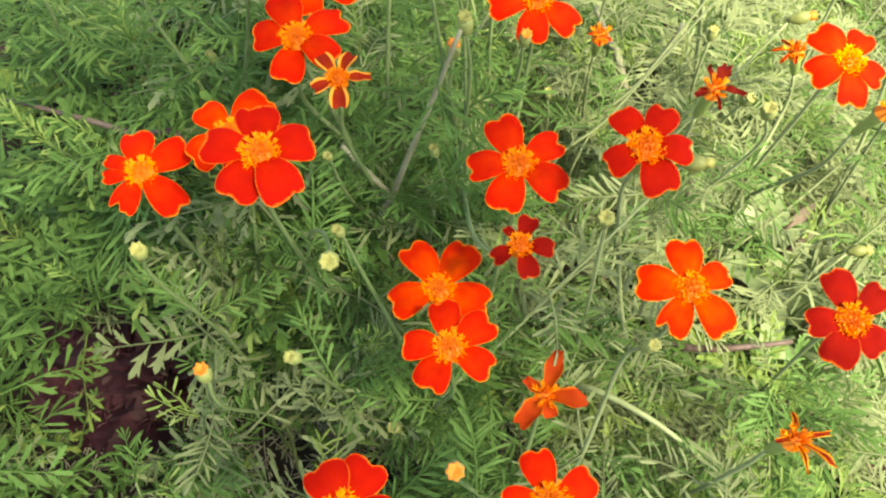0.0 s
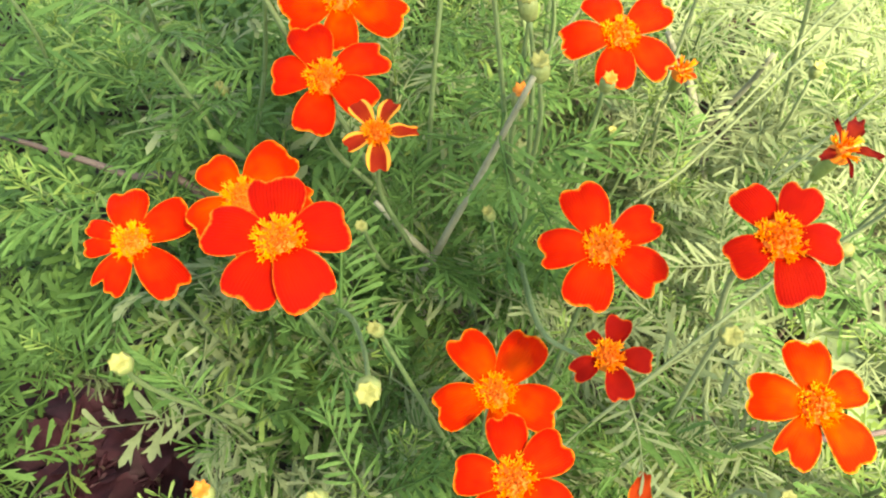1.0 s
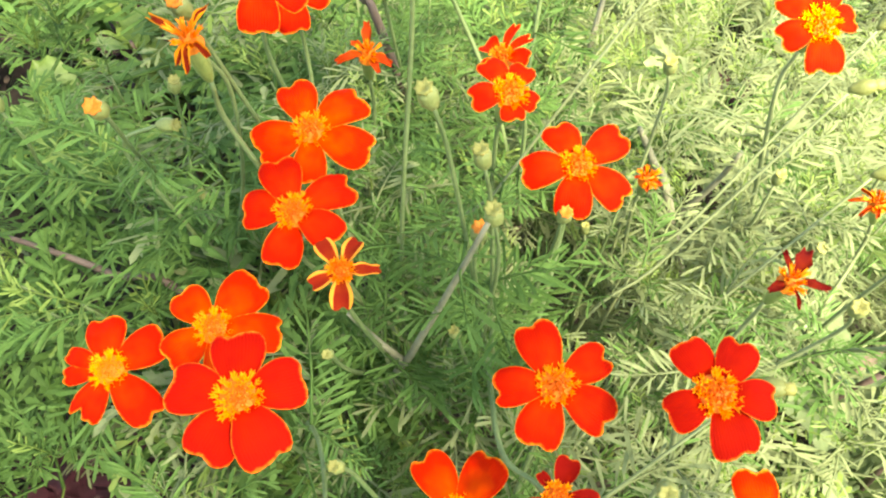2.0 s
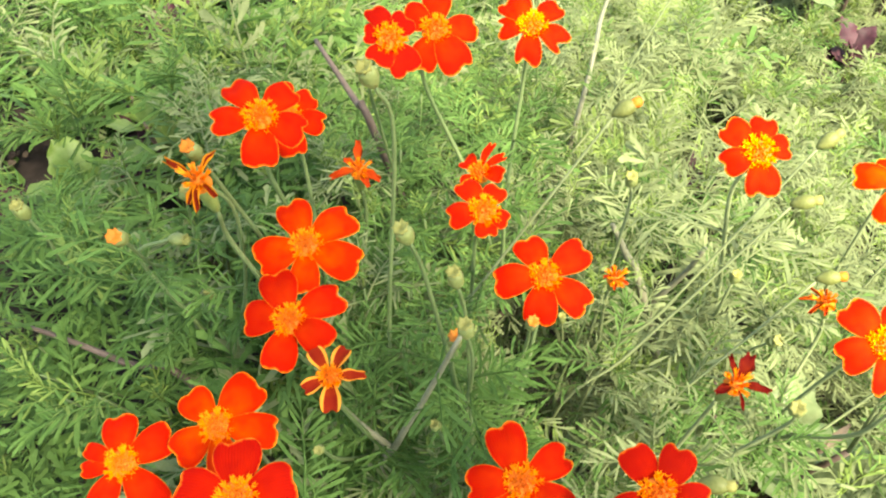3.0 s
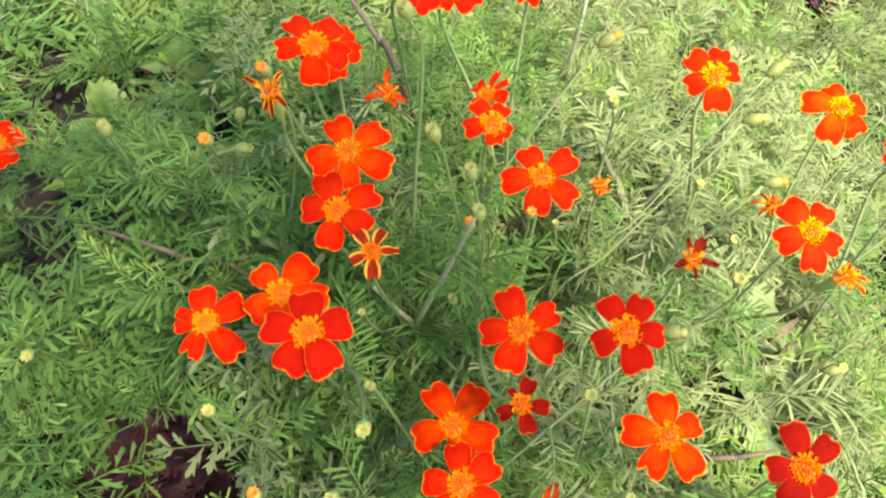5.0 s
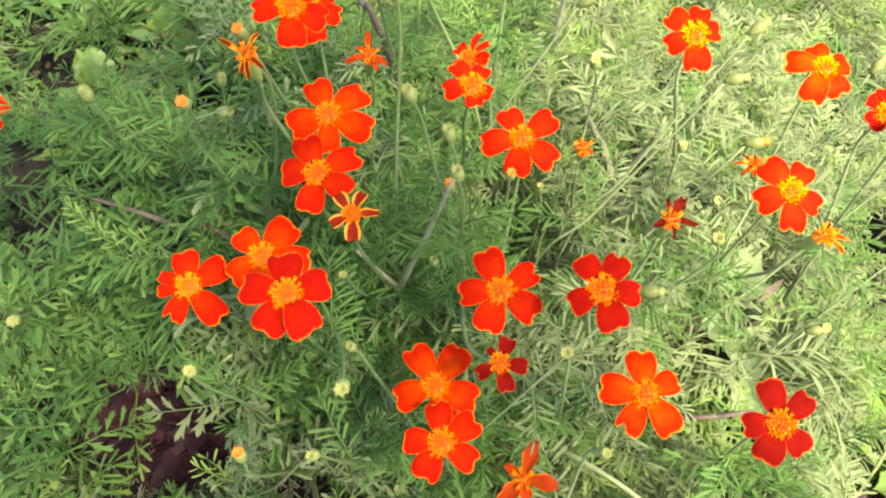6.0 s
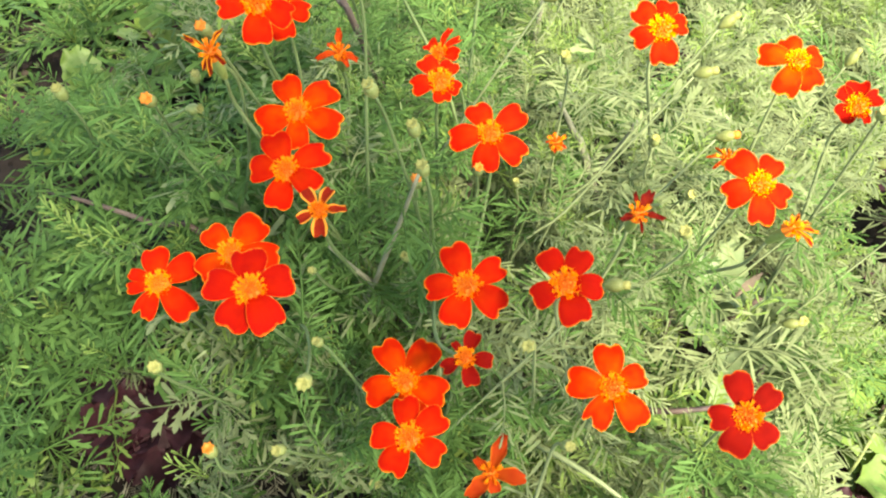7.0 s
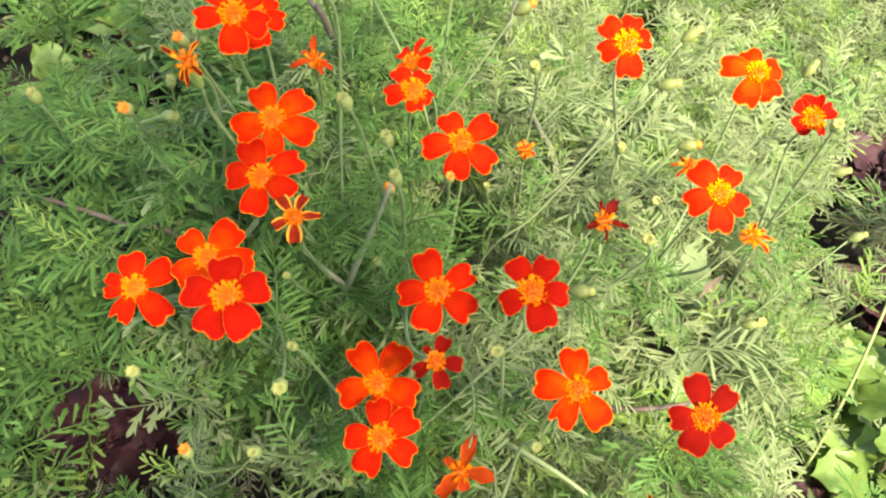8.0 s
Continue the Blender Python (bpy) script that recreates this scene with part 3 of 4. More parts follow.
RED = "open deep red flower with an orange disc"
ORA = "open orange-red flower with a disc coloured yellow as sunlit"
flower((-0.0727, 0.1317, 0.2172), (0.14, -0.28), (104, 36, 318, 250, 193, 161), (12.2, 13.7, 15.3, 12.4, 9.8, 10.2), (8.4, 8.4, 8.4, 6.8, 4.2, 4.2), torn=(3,), label="open red flower with two torn petals")
flower((-0.0328, 0.1133, 0.2456), (0.17, -0.26), (98, 20, 303, 244, 173), (12.0, 11.8, 13.1, 12.0, 12.5), (9.3, 9.0, 9.3, 9.3, 9.0), PETAL_RED, label=RED)
flower((0.0239, 0.1264, 0.2261), (0.01, -0.26), (111, 34, 328, 249, 183), (13.7, 12.6, 12.9, 12.8, 12.4), (8.7, 7.4, 8.6, 9.0, 7.9))
flower((0.0508, 0.1185, 0.2411), (0.01, -0.31), (120, 60, 353, 288, 207), (10.9, 10.9, 10.2, 11.5, 9.9), (6.9, 7.0, 6.9, 8.4, 6.9), PETAL_RED, label=RED)
flower((0.0039, 0.1093, 0.1966), (0.06, -0.20), (121, 55, 342, 289, 203), (14.6, 15.2, 14.2, 11.6, 13.1), (8.9, 9.3, 9.3, 8.6, 9.3), PETAL_ORANGE)
flower((0.0074, 0.0883, 0.2041), (-0.01, -0.10), (98, 36, 331, 240, 176), (12.8, 12.7, 11.6, 11.7, 11.3), (7.6, 8.4, 7.6, 8.7, 7.6))
flower((0.0667, 0.1048, 0.2043), (-0.02, -0.21), (95, 27, 307, 241, 172), (13.2, 11.0, 13.9, 13.5, 13.5), (8.7, 7.3, 8.7, 7.8, 9.0), PETAL_ORANGE, torn=(3,))
flower((0.1050, 0.0978, 0.2012), (-0.03, -0.31), (99, 41, 311, 244, 183), (13.5, 12.8, 10.3, 12.1, 10.8), (7.8, 6.8, 7.6, 8.8, 7.2), PETAL_DEEP, label=RED)
flower((0.0238, 0.1055, 0.2220), (0.01, -0.26), (70, 353, 287, 209, 128), (8.0, 8.0, 8.5, 7.4, 5.6), (5.3, 4.8, 5.1, 4.5, 2.4), PETAL_DEEP, size=0.72, roll=0.8, label="small deep red flower with shrunken petals", via=[(0.0205, 0.114, 0.2055), (0.015, 0.119, 0.203), (0.0125, 0.128, 0.198), (0.011, 0.144, 0.188), (0.009, 0.176, 0.160)])
flower((0.0302, 0.1786, 0.2329), (0.01, -0.31), (116, 36, 322, 262, 190), (12.0, 13.3, 13.8, 13.0, 13.2), (8.2, 8.2, 8.2, 8.2, 8.8))
flower((-0.0333, 0.1631, 0.2342), (0.14, -0.28), (113, 32, 330, 261, 180), (13.5, 14.7, 12.4, 13.2, 11.3), (9.2, 8.8, 8.3, 8.3, 9.2))
flower((-0.0313, 0.1829, 0.2395), (0.10, -0.29), (115, 40, 337, 273, 202), (13.1, 14.7, 15.4, 13.5, 13.7), (8.9, 9.6, 9.6, 7.4, 10.1), PETAL_ORANGE)
flower((0.1429, 0.2329, 0.2107), (-0.03, -0.31), (108, 11, 294, 244, 167), (9.9, 8.8, 12.7, 15.0, 14.6), (8.2, 9.2, 9.0, 9.4, 9.0), PETAL_ORANGE, "yellow", label=ORA)
flower((0.1157, 0.1682, 0.2199), (0.06, -0.35), (127, 58, 329, 268, 201), (12.9, 10.6, 10.6, 13.7, 12.5), (9.3, 7.8, 7.8, 8.5, 8.7), PETAL_SCARLET, "yellow")
flower((0.1522, 0.1993, 0.2218), (-0.10, -0.39), (87, 22, 290, 213, 140), (8.6, 8.0, 7.0, 7.4, 8.3), (8.2, 6.5, 4.7, 8.6, 6.5), PETAL_RED, "yellow", roll=0.95, droop=-0.1, label="half-closed red flower with a disc coloured yellow as sunlit")
flower((-0.0493, 0.1395, 0.2231), (0.11, -0.23), (138, 56, 356, 290, 222), (11.5, 14.3, 15.3, 14.7, 12.1), (8.1, 10.0, 8.1, 8.1, 9.0), PETAL_ORANGE)
flower((-0.0392, 0.1973, 0.2703), (0.20, -0.30), (132, 53, 341, 276, 195), (12.2, 11.0, 11.6, 13.1, 11.7), (7.6, 7.6, 8.4, 8.4, 7.9))
flower((-0.0397, 0.2163, 0.2539), (0.07, -0.40), (108, 42, 345, 285, 220), (10.2, 9.4, 11.4, 12.0, 10.5), (7.6, 6.8, 6.8, 7.6, 7.6))
flower((0.0143, 0.1918, 0.2429), (0.14, -0.28), (125, 63, 336, 278, 196), (10.2, 8.3, 7.0, 7.2, 9.6), (6.7, 6.1, 5.1, 5.6, 7.2))
flower((0.0128, 0.2138, 0.2345), (-0.29, -0.21), (132, 68, 29, 339, 231), (7.5, 10.2, 8.8, 7.7, 6.2), (6.1, 3.1, 3.1, 5.6, 6.1), size=0.7, roll=0.7, label="half-withered red flower with narrow petals")
flower((-0.0116, 0.2311, 0.2675), (0.39, -0.44), (117, 54, 309, 247, 173), (9.8, 8.8, 10.8, 8.2, 7.0), (7.0, 7.0, 9.2, 7.5, 5.8), PETAL_RED)
flower((0.0001, 0.2397, 0.2640), (0.22, -0.45), (88, 11, 304, 250, 151), (12.6, 12.2, 13.7, 12.6, 10.7), (7.8, 7.8, 9.5, 7.8, 9.5))
flower((0.0273, 0.2524, 0.2560), (0.07, -0.40), (129, 41, 330, 263, 188), (11.6, 10.3, 12.0, 13.4, 10.5), (9.2, 7.3, 8.2, 7.3, 7.0), PETAL_SCARLET, "yellow", torn=(2, 3, 4), label="red flower with torn petals and a disc coloured yellow as sunlit")
flower((0.0836, 0.2043, 0.2519), (-0.05, -0.45), (135, 77, 13, 273, 202), (11.1, 10.1, 7.9, 11.7, 9.9), (7.6, 6.7, 6.7, 8.4, 7.1), PETAL_SCARLET, "yellow")
flower((-0.0129, 0.0462, 0.2150), (0.01, -0.16), (118, 64, 351, 276, 201), (10.6, 11.8, 10.7, 10.1, 10.0), (9.0, 9.5, 8.9, 8.9, 8.9), PETAL_RED, label=RED)
flower((0.0298, 0.0532, 0.2000), (-0.02, -0.16), (107, 29, 322, 258, 184), (12.0, 11.1, 11.0, 11.1, 10.6), (7.5, 7.1, 7.8, 7.8, 7.8))
flower((-0.1834, 0.2207, 0.2001), (0.23, -0.34), (91, 36, 310, 234, 153), (11.0, 10.8, 9.8, 12.4, 12.5), (8.7, 8.4, 8.7, 9.0, 9.0))

withered((-0.0207, 0.1475, 0.2345), (0.10, -0.30), (128, 65, 3, 275, 212), (8.0, 7.6, 8.4, 8.8, 7.2), (4.6, 4.2, 4.4, 5.2, 4.2), roll=0.95)
withered((0.0756, 0.1535, 0.2243), (0.10, -0.20), (58, 97, 345, 205, 278), (9.4, 7.6, 8.4, 6.2, 6.8), (5.8, 2.6, 3.6, 3.8, 1.6), PETAL_MAROON, roll=1.2, label="withered flower with dark maroon shrivelled petals")
withered((-0.0461, 0.1710, 0.2761), (0.0, -0.2), (150, 68, 282, 318, 262), (10.0, 8.0, 8.5, 6.5, 6.5), (4.0, 3.6, 4.0, 3.6, 3.4), PETAL_STRIPED, roll=1.8)
withered((-0.0220, 0.2148, 0.2346), (0.1, -0.3), (95, 205, 330, 300, 150), (9.5, 9.0, 7.5, 6.5, 5.5), (5.0, 5.0, 4.4, 3.8, 3.6), PETAL_RUST, roll=1.5)
withered((0.0310, 0.0840, 0.1870), (0.0, -0.2), (70, 350, 230, 140, 285), (12.5, 11.0, 10.5, 6.5, 6.0), (7.4, 8.0, 8.4, 5.0, 4.4), PETAL_RUST, roll=1.05)
withered((0.0850, 0.0680, 0.2000), (0.15, -0.15), (85, 10, 325, 280, 190), (6.5, 9.0, 10.5, 8.0, 5.0), (3.8, 3.8, 4.0, 3.6, 3.6), PETAL_STRIPED)
withered((0.1247, 0.1553, 0.2143), (0.3, -0.2), (20, 355, 320, 60, 285), (8.0, 9.5, 8.5, 6.0, 5.0), (4.0, 4.6, 4.2, 3.6, 3.6), PETAL_STRIPED, "yellow")
withered((0.0540, 0.2030, 0.2000), (0.0, -0.35), (40, 110, 180, 260, 330), (4.2, 3.8, 4.0, 4.2, 4.4), (2.4, 2.4, 2.4, 2.4, 2.4), PETAL_RUST, label="dried orange flower head without petals")
withered((0.1150, 0.1960, 0.1990), (-0.3, -0.2), (170, 215, 130, 260, 80), (7.5, 6.5, 6.0, 4.5, 4.0), (3.4, 3.4, 3.0, 3.0, 3.0), PETAL_RUST)


# ---- buds ----
def bud_meshes(tip, skin=BUD):
    rows = [(-0.0020, 0.0006), (-0.0010, 0.0014), (0.0010, 0.0022), (0.0035, 0.0025), (0.0055, 0.0023), (0.0070, 0.0018), (0.0072, 0.0012)]
    if skin is BUD_OLIVE:
        rows = [(-0.0030, 0.0007), (-0.0015, 0.0016), (0.0010, 0.0028), (0.0032, 0.0031), (0.0052, 0.0026), (0.0070, 0.0018), (0.0072, 0.0012)]
    v, f = turned(rows, 12, 0.05)
    t, g = turned([(0.0056, 0.0014), (0.0072, 0.0019), (0.0084, 0.0021), (0.0080, 0.0013), (0.0074, 0.0003)], 14, 0.14)
    if skin is BUD_OLIVE:
        t, g = turned([(0.0054, 0.0016), (0.0074, 0.0019), (0.0088, 0.0018), (0.0096, 0.0011), (0.0099, 0.0003)], 14, 0.08)
    # a ragged crown of tiny petal tips
    t = [(x, y, z + (0.0004 if i // 14 == 2 and i % 2 else 0.0) + 0.0004 * math.sin(2.3 * i)) for i, (x, y, z) in enumerate(t)]
    return mesh_of("bud", v, f, [skin]), mesh_of("bud_tip", t, g, [tip])


BUDS = {"pale": bud_meshes(BUD_TIP), "orange": bud_meshes(BUD_ORANGE), "olive": bud_meshes(BUD_TIP, BUD_OLIVE), "olive_orange": bud_meshes(BUD_ORANGE, BUD_OLIVE)}


def bud(place, kind="pale", size=1.0, lean=None, long=1.0, via=None):
    size *= 0.80
    d = Vector(lean if lean else (rng.uniform(-0.3, 0.3), rng.uniform(-0.6, 0.0), 1)).normalized()
    m = Matrix.Translation(Vector(place) - d * 0.004 * size) @ frame_to(d).to_4x4() @ Matrix.Diagonal((size * 1.08, size * 1.08, size * long * (0.85 if kind in ("pale", "orange") else 1.0), 1))
    leaning = d.z < 0.7 and place[0] > 0.045
    top = Vector(place) - d * 0.005 * size
    if leaning and not via:
        # stalks that lean out of the bed run back straight into the foliage
        run = Vector((-0.75 * d.x, -0.30, -0.95)).normalized()
        via = [top + run * 0.035, top + run * 0.070, top + run * 0.110]
    owner = stem_from(top, -d * 0.6 + Vector((0, 0, -0.4)), 0.0004 if leaning else 0.0005, STEM, via)
    b = part("bud", BUDS[kind][0], owner, m, {"pale": "pale yellow-green flower bud", "olive": "long olive-green flower bud with a yellow tip"}.get(kind, "flower bud opening with an orange tip"))
    part("bud_tip", BUDS[kind][1], b)


bud((-0.0166, 0.0904, 0.2384), "pale", 1.0, (0.10, -0.55, 0.75), via=[(-0.021, 0.107, 0.220), (-0.027, 0.122, 0.205), (-0.036, 0.136, 0.180), (-0.045, 0.150, 0.120)])
bud((-0.137, 0.128, 0.200), "pale", 1.0, (0.3, -0.5, 0.7), via=[(-0.150, 0.142, 0.180), (-0.172, 0.185, 0.120)])
for p, s in (((-0.009, 0.1851, 0.2934), 1.0), ((-0.0009, 0.1583, 0.2746), 0.9), ((0.0086, 0.1621, 0.2547), 0.9), ((0.0111, 0.1535, 0.2470), 0.95), ((0.0901, 0.1491, 0.2209), 1.0),
             ((0.0410, 0.1018, 0.2378), 0.9), ((-0.0594, 0.0963, 0.2331), 0.9), ((-0.0189, 0.1102, 0.2214), 0.7), ((-0.0272, 0.0804, 0.2145), 0.8), ((0.0518, 0.0824, 0.2171), 0.8),
             ((-0.0150, 0.1712, 0.1872), 0.6), ((-0.0246, 0.1364, 0.2182), 0.6), ((0.056, 0.216, 0.230), 0.9), ((0.090, 0.204, 0.200), 0.8), ((0.105, 0.194, 0.180), 0.9), ((0.040, 0.208, 0.170), 0.7),
             ((-0.011, 0.094, 0.140), 1.0), ((-0.071, 0.195, 0.200), 0.7), ((-0.079, 0.219, 0.220), 0.9), ((-0.125, 0.207, 0.225), 1.1), ((0.036, 0.366, 0.220), 1.3), 
             ((0.1585, 0.1692, 0.1261), 1.0), ((0.0022, 0.1500, 0.2050), 0.7), ((0.1550, 0.1890, 0.2300), 1.0), ((-0.0500, 0.1787, 0.2690), 0.8)):
    bud(p, "pale", s)
bud((-0.0661, 0.1640, 0.2650), "orange", 0.95, (0.1, -0.5, 0.8), via=[(-0.074, 0.180, 0.235), (-0.095, 0.215, 0.180), (-0.120, 0.235, 0.100)])
for p, s in (((-0.0556, 0.0879, 0.1906), 1.0), ((0.008, 0.158, 0.235), 0.9), ((0.009, 0.060, 0.200), 1.1), ((-0.0492, 0.1787, 0.2777), 0.9), ((0.0267, 0.1644, 0.2328), 0.8)):
    bud(p, "orange", s)
for p, kind, lean in (((0.1015, 0.2049, 0.2331), "pale", (1, -0.1, 0.35)), ((0.111, 0.193, 0.215), "orange", (1, -0.1, 0.3)), ((0.1104, 0.2235, 0.2387), "pale", (0.8, 0.3, 0.5)), ((0.181, 0.209, 0.180), "pale", (1, 0, 0.3)),
                      ((0.197, 0.198, 0.150), "pale", (1, 0.1, 0.5)), ((0.0507, 0.2125, 0.2601), "orange", (0.8, 0.1, 0.5)), ((0.091, 0.337, 0.220), "pale", (0.6, 0.4, 0.6)), ((-0.065, 0.184, 0.240), "white", (1, -0.2, 0.2)),
                      ((0.0673, 0.1277, 0.2252), "pale", (0.9, -0.2, 0.3)), ((0.170, 0.246, 0.200), "pale", (0.5, 0.4, 0.6)), ((0.1504, 0.1627, 0.1368), "pale", (0.9, -0.1, 0.3))):
    bud(p, {"pale": "olive", "white": "pale", "orange": "olive_orange"}[kind], 0.80, lean, 1.0)


# ---- leafy shoots ----
GAPS = [
     (-0.133, 0.304, 0.008), (-0.122, 0.294, 0.008), (-0.170, 0.384, 0.007), (-0.054, 0.254, 0.007), (0.148, 0.166, 0.008), (0.134, 0.200, 0.008), (0.266, 0.200, 0.028), (0.196, 0.125, 0.012), (-0.225, 0.220, 0.018), (-0.262, 0.358, 0.030), (-0.240, 0.600, 0.032), (-0.335, 0.470, 0.036), (-0.287, 0.348, 0.028), (0.301, 0.335, 0.020), (0.159, 0.461, 0.010), (0.208, 0.130, 0.012),
    (-0.233, 0.485, 0.028), (0.289, 0.675, 0.010), (0.032, 0.222, 0.011), (0.146, 0.409, 0.010), (-0.306, 0.450, 0.018), (0.150, 0.220, 0.014), (0.282, 0.320, 0.022),
    (-0.165, 0.604, 0.040), (-0.099, 0.660, 0.035), (0.278, 0.150, 0.036), (-0.232, 0.190, 0.010), (-0.045, 0.105, 0.008),
]


def in_gap(x, y, a, b, r):
    """Gaps run some way towards the front of the bed."""
    run, wide = (0.035, 0.9) if b < 0.3 else (0.065, 1.0)
    k = max(0.0, min(1.0, (b - y) / run))
    return (x - a * (1 - 0.15 * k)) ** 2 + (y - b + run * k) ** 2 < (r * wide) ** 2


# spots of bare ground at which the foliage parts; each opening leans to the front of the bed
OPENINGS = [
    (-0.188, 0.174, 0.018), (-0.164, 0.160, 0.025), (-0.148, 0.148, 0.018), (-0.205, 0.143, 0.011), (-0.165, 0.130, 0.011), (-0.075, 0.125, 0.013), (-0.040, 0.122, 0.011), (-0.302, 0.306, 0.014), (-0.312, 0.356, 0.014), (-0.321, 0.460, 0.022), (-0.276, 0.464, 0.013),
    (-0.242, 0.495, 0.018), (-0.112, 0.340, 0.011), (-0.153, 0.374, 0.013), (0.202, 0.274, 0.012), (-0.250, 0.330, 0.010), (-0.200, 0.300, 0.010),
    (-0.185, 0.425, 0.012), (-0.090, 0.420, 0.010), (0.120, 0.360, 0.010), (0.160, 0.330, 0.009), (-0.360, 0.520, 0.020),
]


def opened(x, y, z):
    """Whether a leaf tip at that place hangs into an opening."""
    k = z / 0.42
    return any((x - a - (0.02 - a) * k) ** 2 + (y - b - (0.02 - b) * k) ** 2 < (r * (1 - 0.5 * k)) ** 2 for a, b, r in OPENINGS)


def canopy(x, y):
    """The height of the leaf tips over the bed."""
    z = 0.135
    z += 0.060 * math.exp(-((x + 0.13) / 0.10) ** 2 - ((y - 0.22) / 0.12) ** 2)
    z += 0.046 * math.exp(-((x + 0.01) / 0.08) ** 2 - ((y - 0.24) / 0.09) ** 2)
    z += 0.030 * math.exp(-((x - 0.11) / 0.07) ** 2 - ((y - 0.26) / 0.12) ** 2)
    z -= 0.055 * max(0.0, min(1.0, (y - 0.36) / 0.2))
    z -= 0.055 * max(0.0, min(1.0, (x - 0.11) / 0.09))
    z -= 0.040 * max(0.0, min(1.0, (-0.18 - x) / 0.08))
    z += 0.020 * noise.noise(Vector((x * 11, y * 11, 2.0)))
    return z


JOINED = {p: ([], [], [], []) for p in PLANTS}
TWIGS = {p: ([], []) for p in PLANTS}
SINGLE = []


def put_leaf(owner, place, ahead, up, length, kind, tone, plain=False):
    kind += 14 if plain else 0
    x = ahead.normalized()
    y = up.cross(x).normalized()
    z = x.cross(y)
    rot = np.array([x, y, z]).T * (length / 0.05)
    end = Vector(place) + x * (length * 0.8)
    if end.z > 0.03 and rng.random() < 0.88 and (opened(end.x, end.y, end.z) or opened(*(Vector(place) + x * (length * 0.4)))):
        return
    if end.z > 0.03 and rng.random() < 0.85 and any(in_gap(end.x, end.y, a, b, r * 1.05) for a, b, r in GAPS):
        return
    SINGLE.append((owner, np.array(place), rot, kind, tone))


def shoot(tip, axis, vigour, pale, deep):
    owner = plant_near(tip.x, tip.y)
    axis = axis.normalized()
    if opened(*tip):
        return
    f = frame_to(axis, (rng.uniform(-1, 1), rng.uniform(-1, 1), 0.1))
    spin = rng.uniform(0, 6.28)
    base_tone = 1 if rng.random() < pale else 0
    fine = rng.random() < (0.85 if tip.x > -0.05 or tip.y > 0.33 else 0.30)
    # young tuft at the tip
    if not deep:
        for k in range(6):
            a = spin + k * 1.047 + rng.uniform(-0.25, 0.25)
            e = radians(rng.uniform(40, 72))
            d = f @ Vector((math.cos(a) * math.cos(e), math.sin(a) * math.cos(e), math.sin(e)))
            put_leaf(owner, tip + axis * 0.001, d, axis - d * axis.dot(d) * 0.9, vigour * rng.uniform(0.008, 0.015), rng.randrange(10, 14), 2 if rng.random() < (0.5 if tip.x < 0.06 else 0.7) else base_tone, True)
    nodes = 4 if not deep else 3
    for j in range(nodes):
        at = tip - axis * (0.003 + 0.008 * j + rng.uniform(0, 0.004))
        for k in range(3 if j < 3 else 2):
            a = spin + j * 1.57 + k * (3.14 if j >= 3 else 2.09) + rng.uniform(-0.4, 0.4)
            e = radians(rng.uniform(8, 38) - 7 * j)
            d = f @ Vector((math.cos(a) * math.cos(e), math.sin(a) * math.cos(e), math.sin(e)))
            d.z = max(d.z, -0.35)
            tone = base_tone if rng.random() < 0.75 else rng.choice((0, 1, 1, 2) if tip.x > -0.04 or tip.y > 0.45 else (0, 0, 2))
            put_leaf(owner, at, d, Vector((rng.uniform(-0.4, 0.4), rng.uniform(-0.4, 0.4), 1)), vigour * (0.0170 + 0.0032 * j) * rng.uniform(0.75, 1.40) * (1.0 if fine else 1.05), rng.randrange(5) + (0 if fine else 5), tone, deep or j >= 2 or (fine and j >= 1) or not (tip.y < 0.27 and abs(tip.x - 0.01) < 0.14 or tip.y > 0.30 and -0.40 < tip.x < -0.10 or 0.14 < tip.x < 0.24 and tip.y < 0.30))
    b = owner.location
    low = tip - axis * 0.05
    low.z = max(low.z, 0.01)
    foot = Vector((low.x + (b.x - low.x) * 0.2, low.y + (b.y - low.y) * 0.2, max(0.0, low.z * 0.35)))
    if any(opened(*tip.lerp(low, k)) for k in (0.2, 0.4, 0.6, 0.8, 1.0)) or opened(*low.lerp(foot, 0.5)):
        return
    v, fc = tube_data([tip, tip - axis * 0.025, low, foot], 0.0004, 0.0009, 4, 3)
    n0 = len(TWIGS[owner][0])
    TWIGS[owner][0].extend(v)
    TWIGS[owner][1].extend(tuple(i + n0 for i in face) for face in fc)


for owner, q in STEM_LEAVES:
    if any(math.hypot(q.x - c.x, q.y - c.y) < 0.024 and q.z > c.z - 0.025 for c in FLOWER_SPOTS):
        continue
    a0 = rng.uniform(0, 6.28)
    for a in (a0, a0 + 2.1 + rng.uniform(-0.4, 0.4), a0 + 4.2 + rng.uniform(-0.4, 0.4)):
        e = radians(rng.uniform(5, 45))
        d = Vector((math.cos(a) * math.cos(e), math.sin(a) * math.cos(e), math.sin(e)))
        # the sunlit right side takes the paler leaf colour more often
        put_leaf(owner, q, d, Vector((rng.uniform(-0.4, 0.4), rng.uniform(-0.4, 0.4), 1)), rng.uniform(0.012, 0.028), rng.randrange(5), 0 if q.x < 0.03 else rng.choice((0, 1, 1)), rng.random() < 0.6)

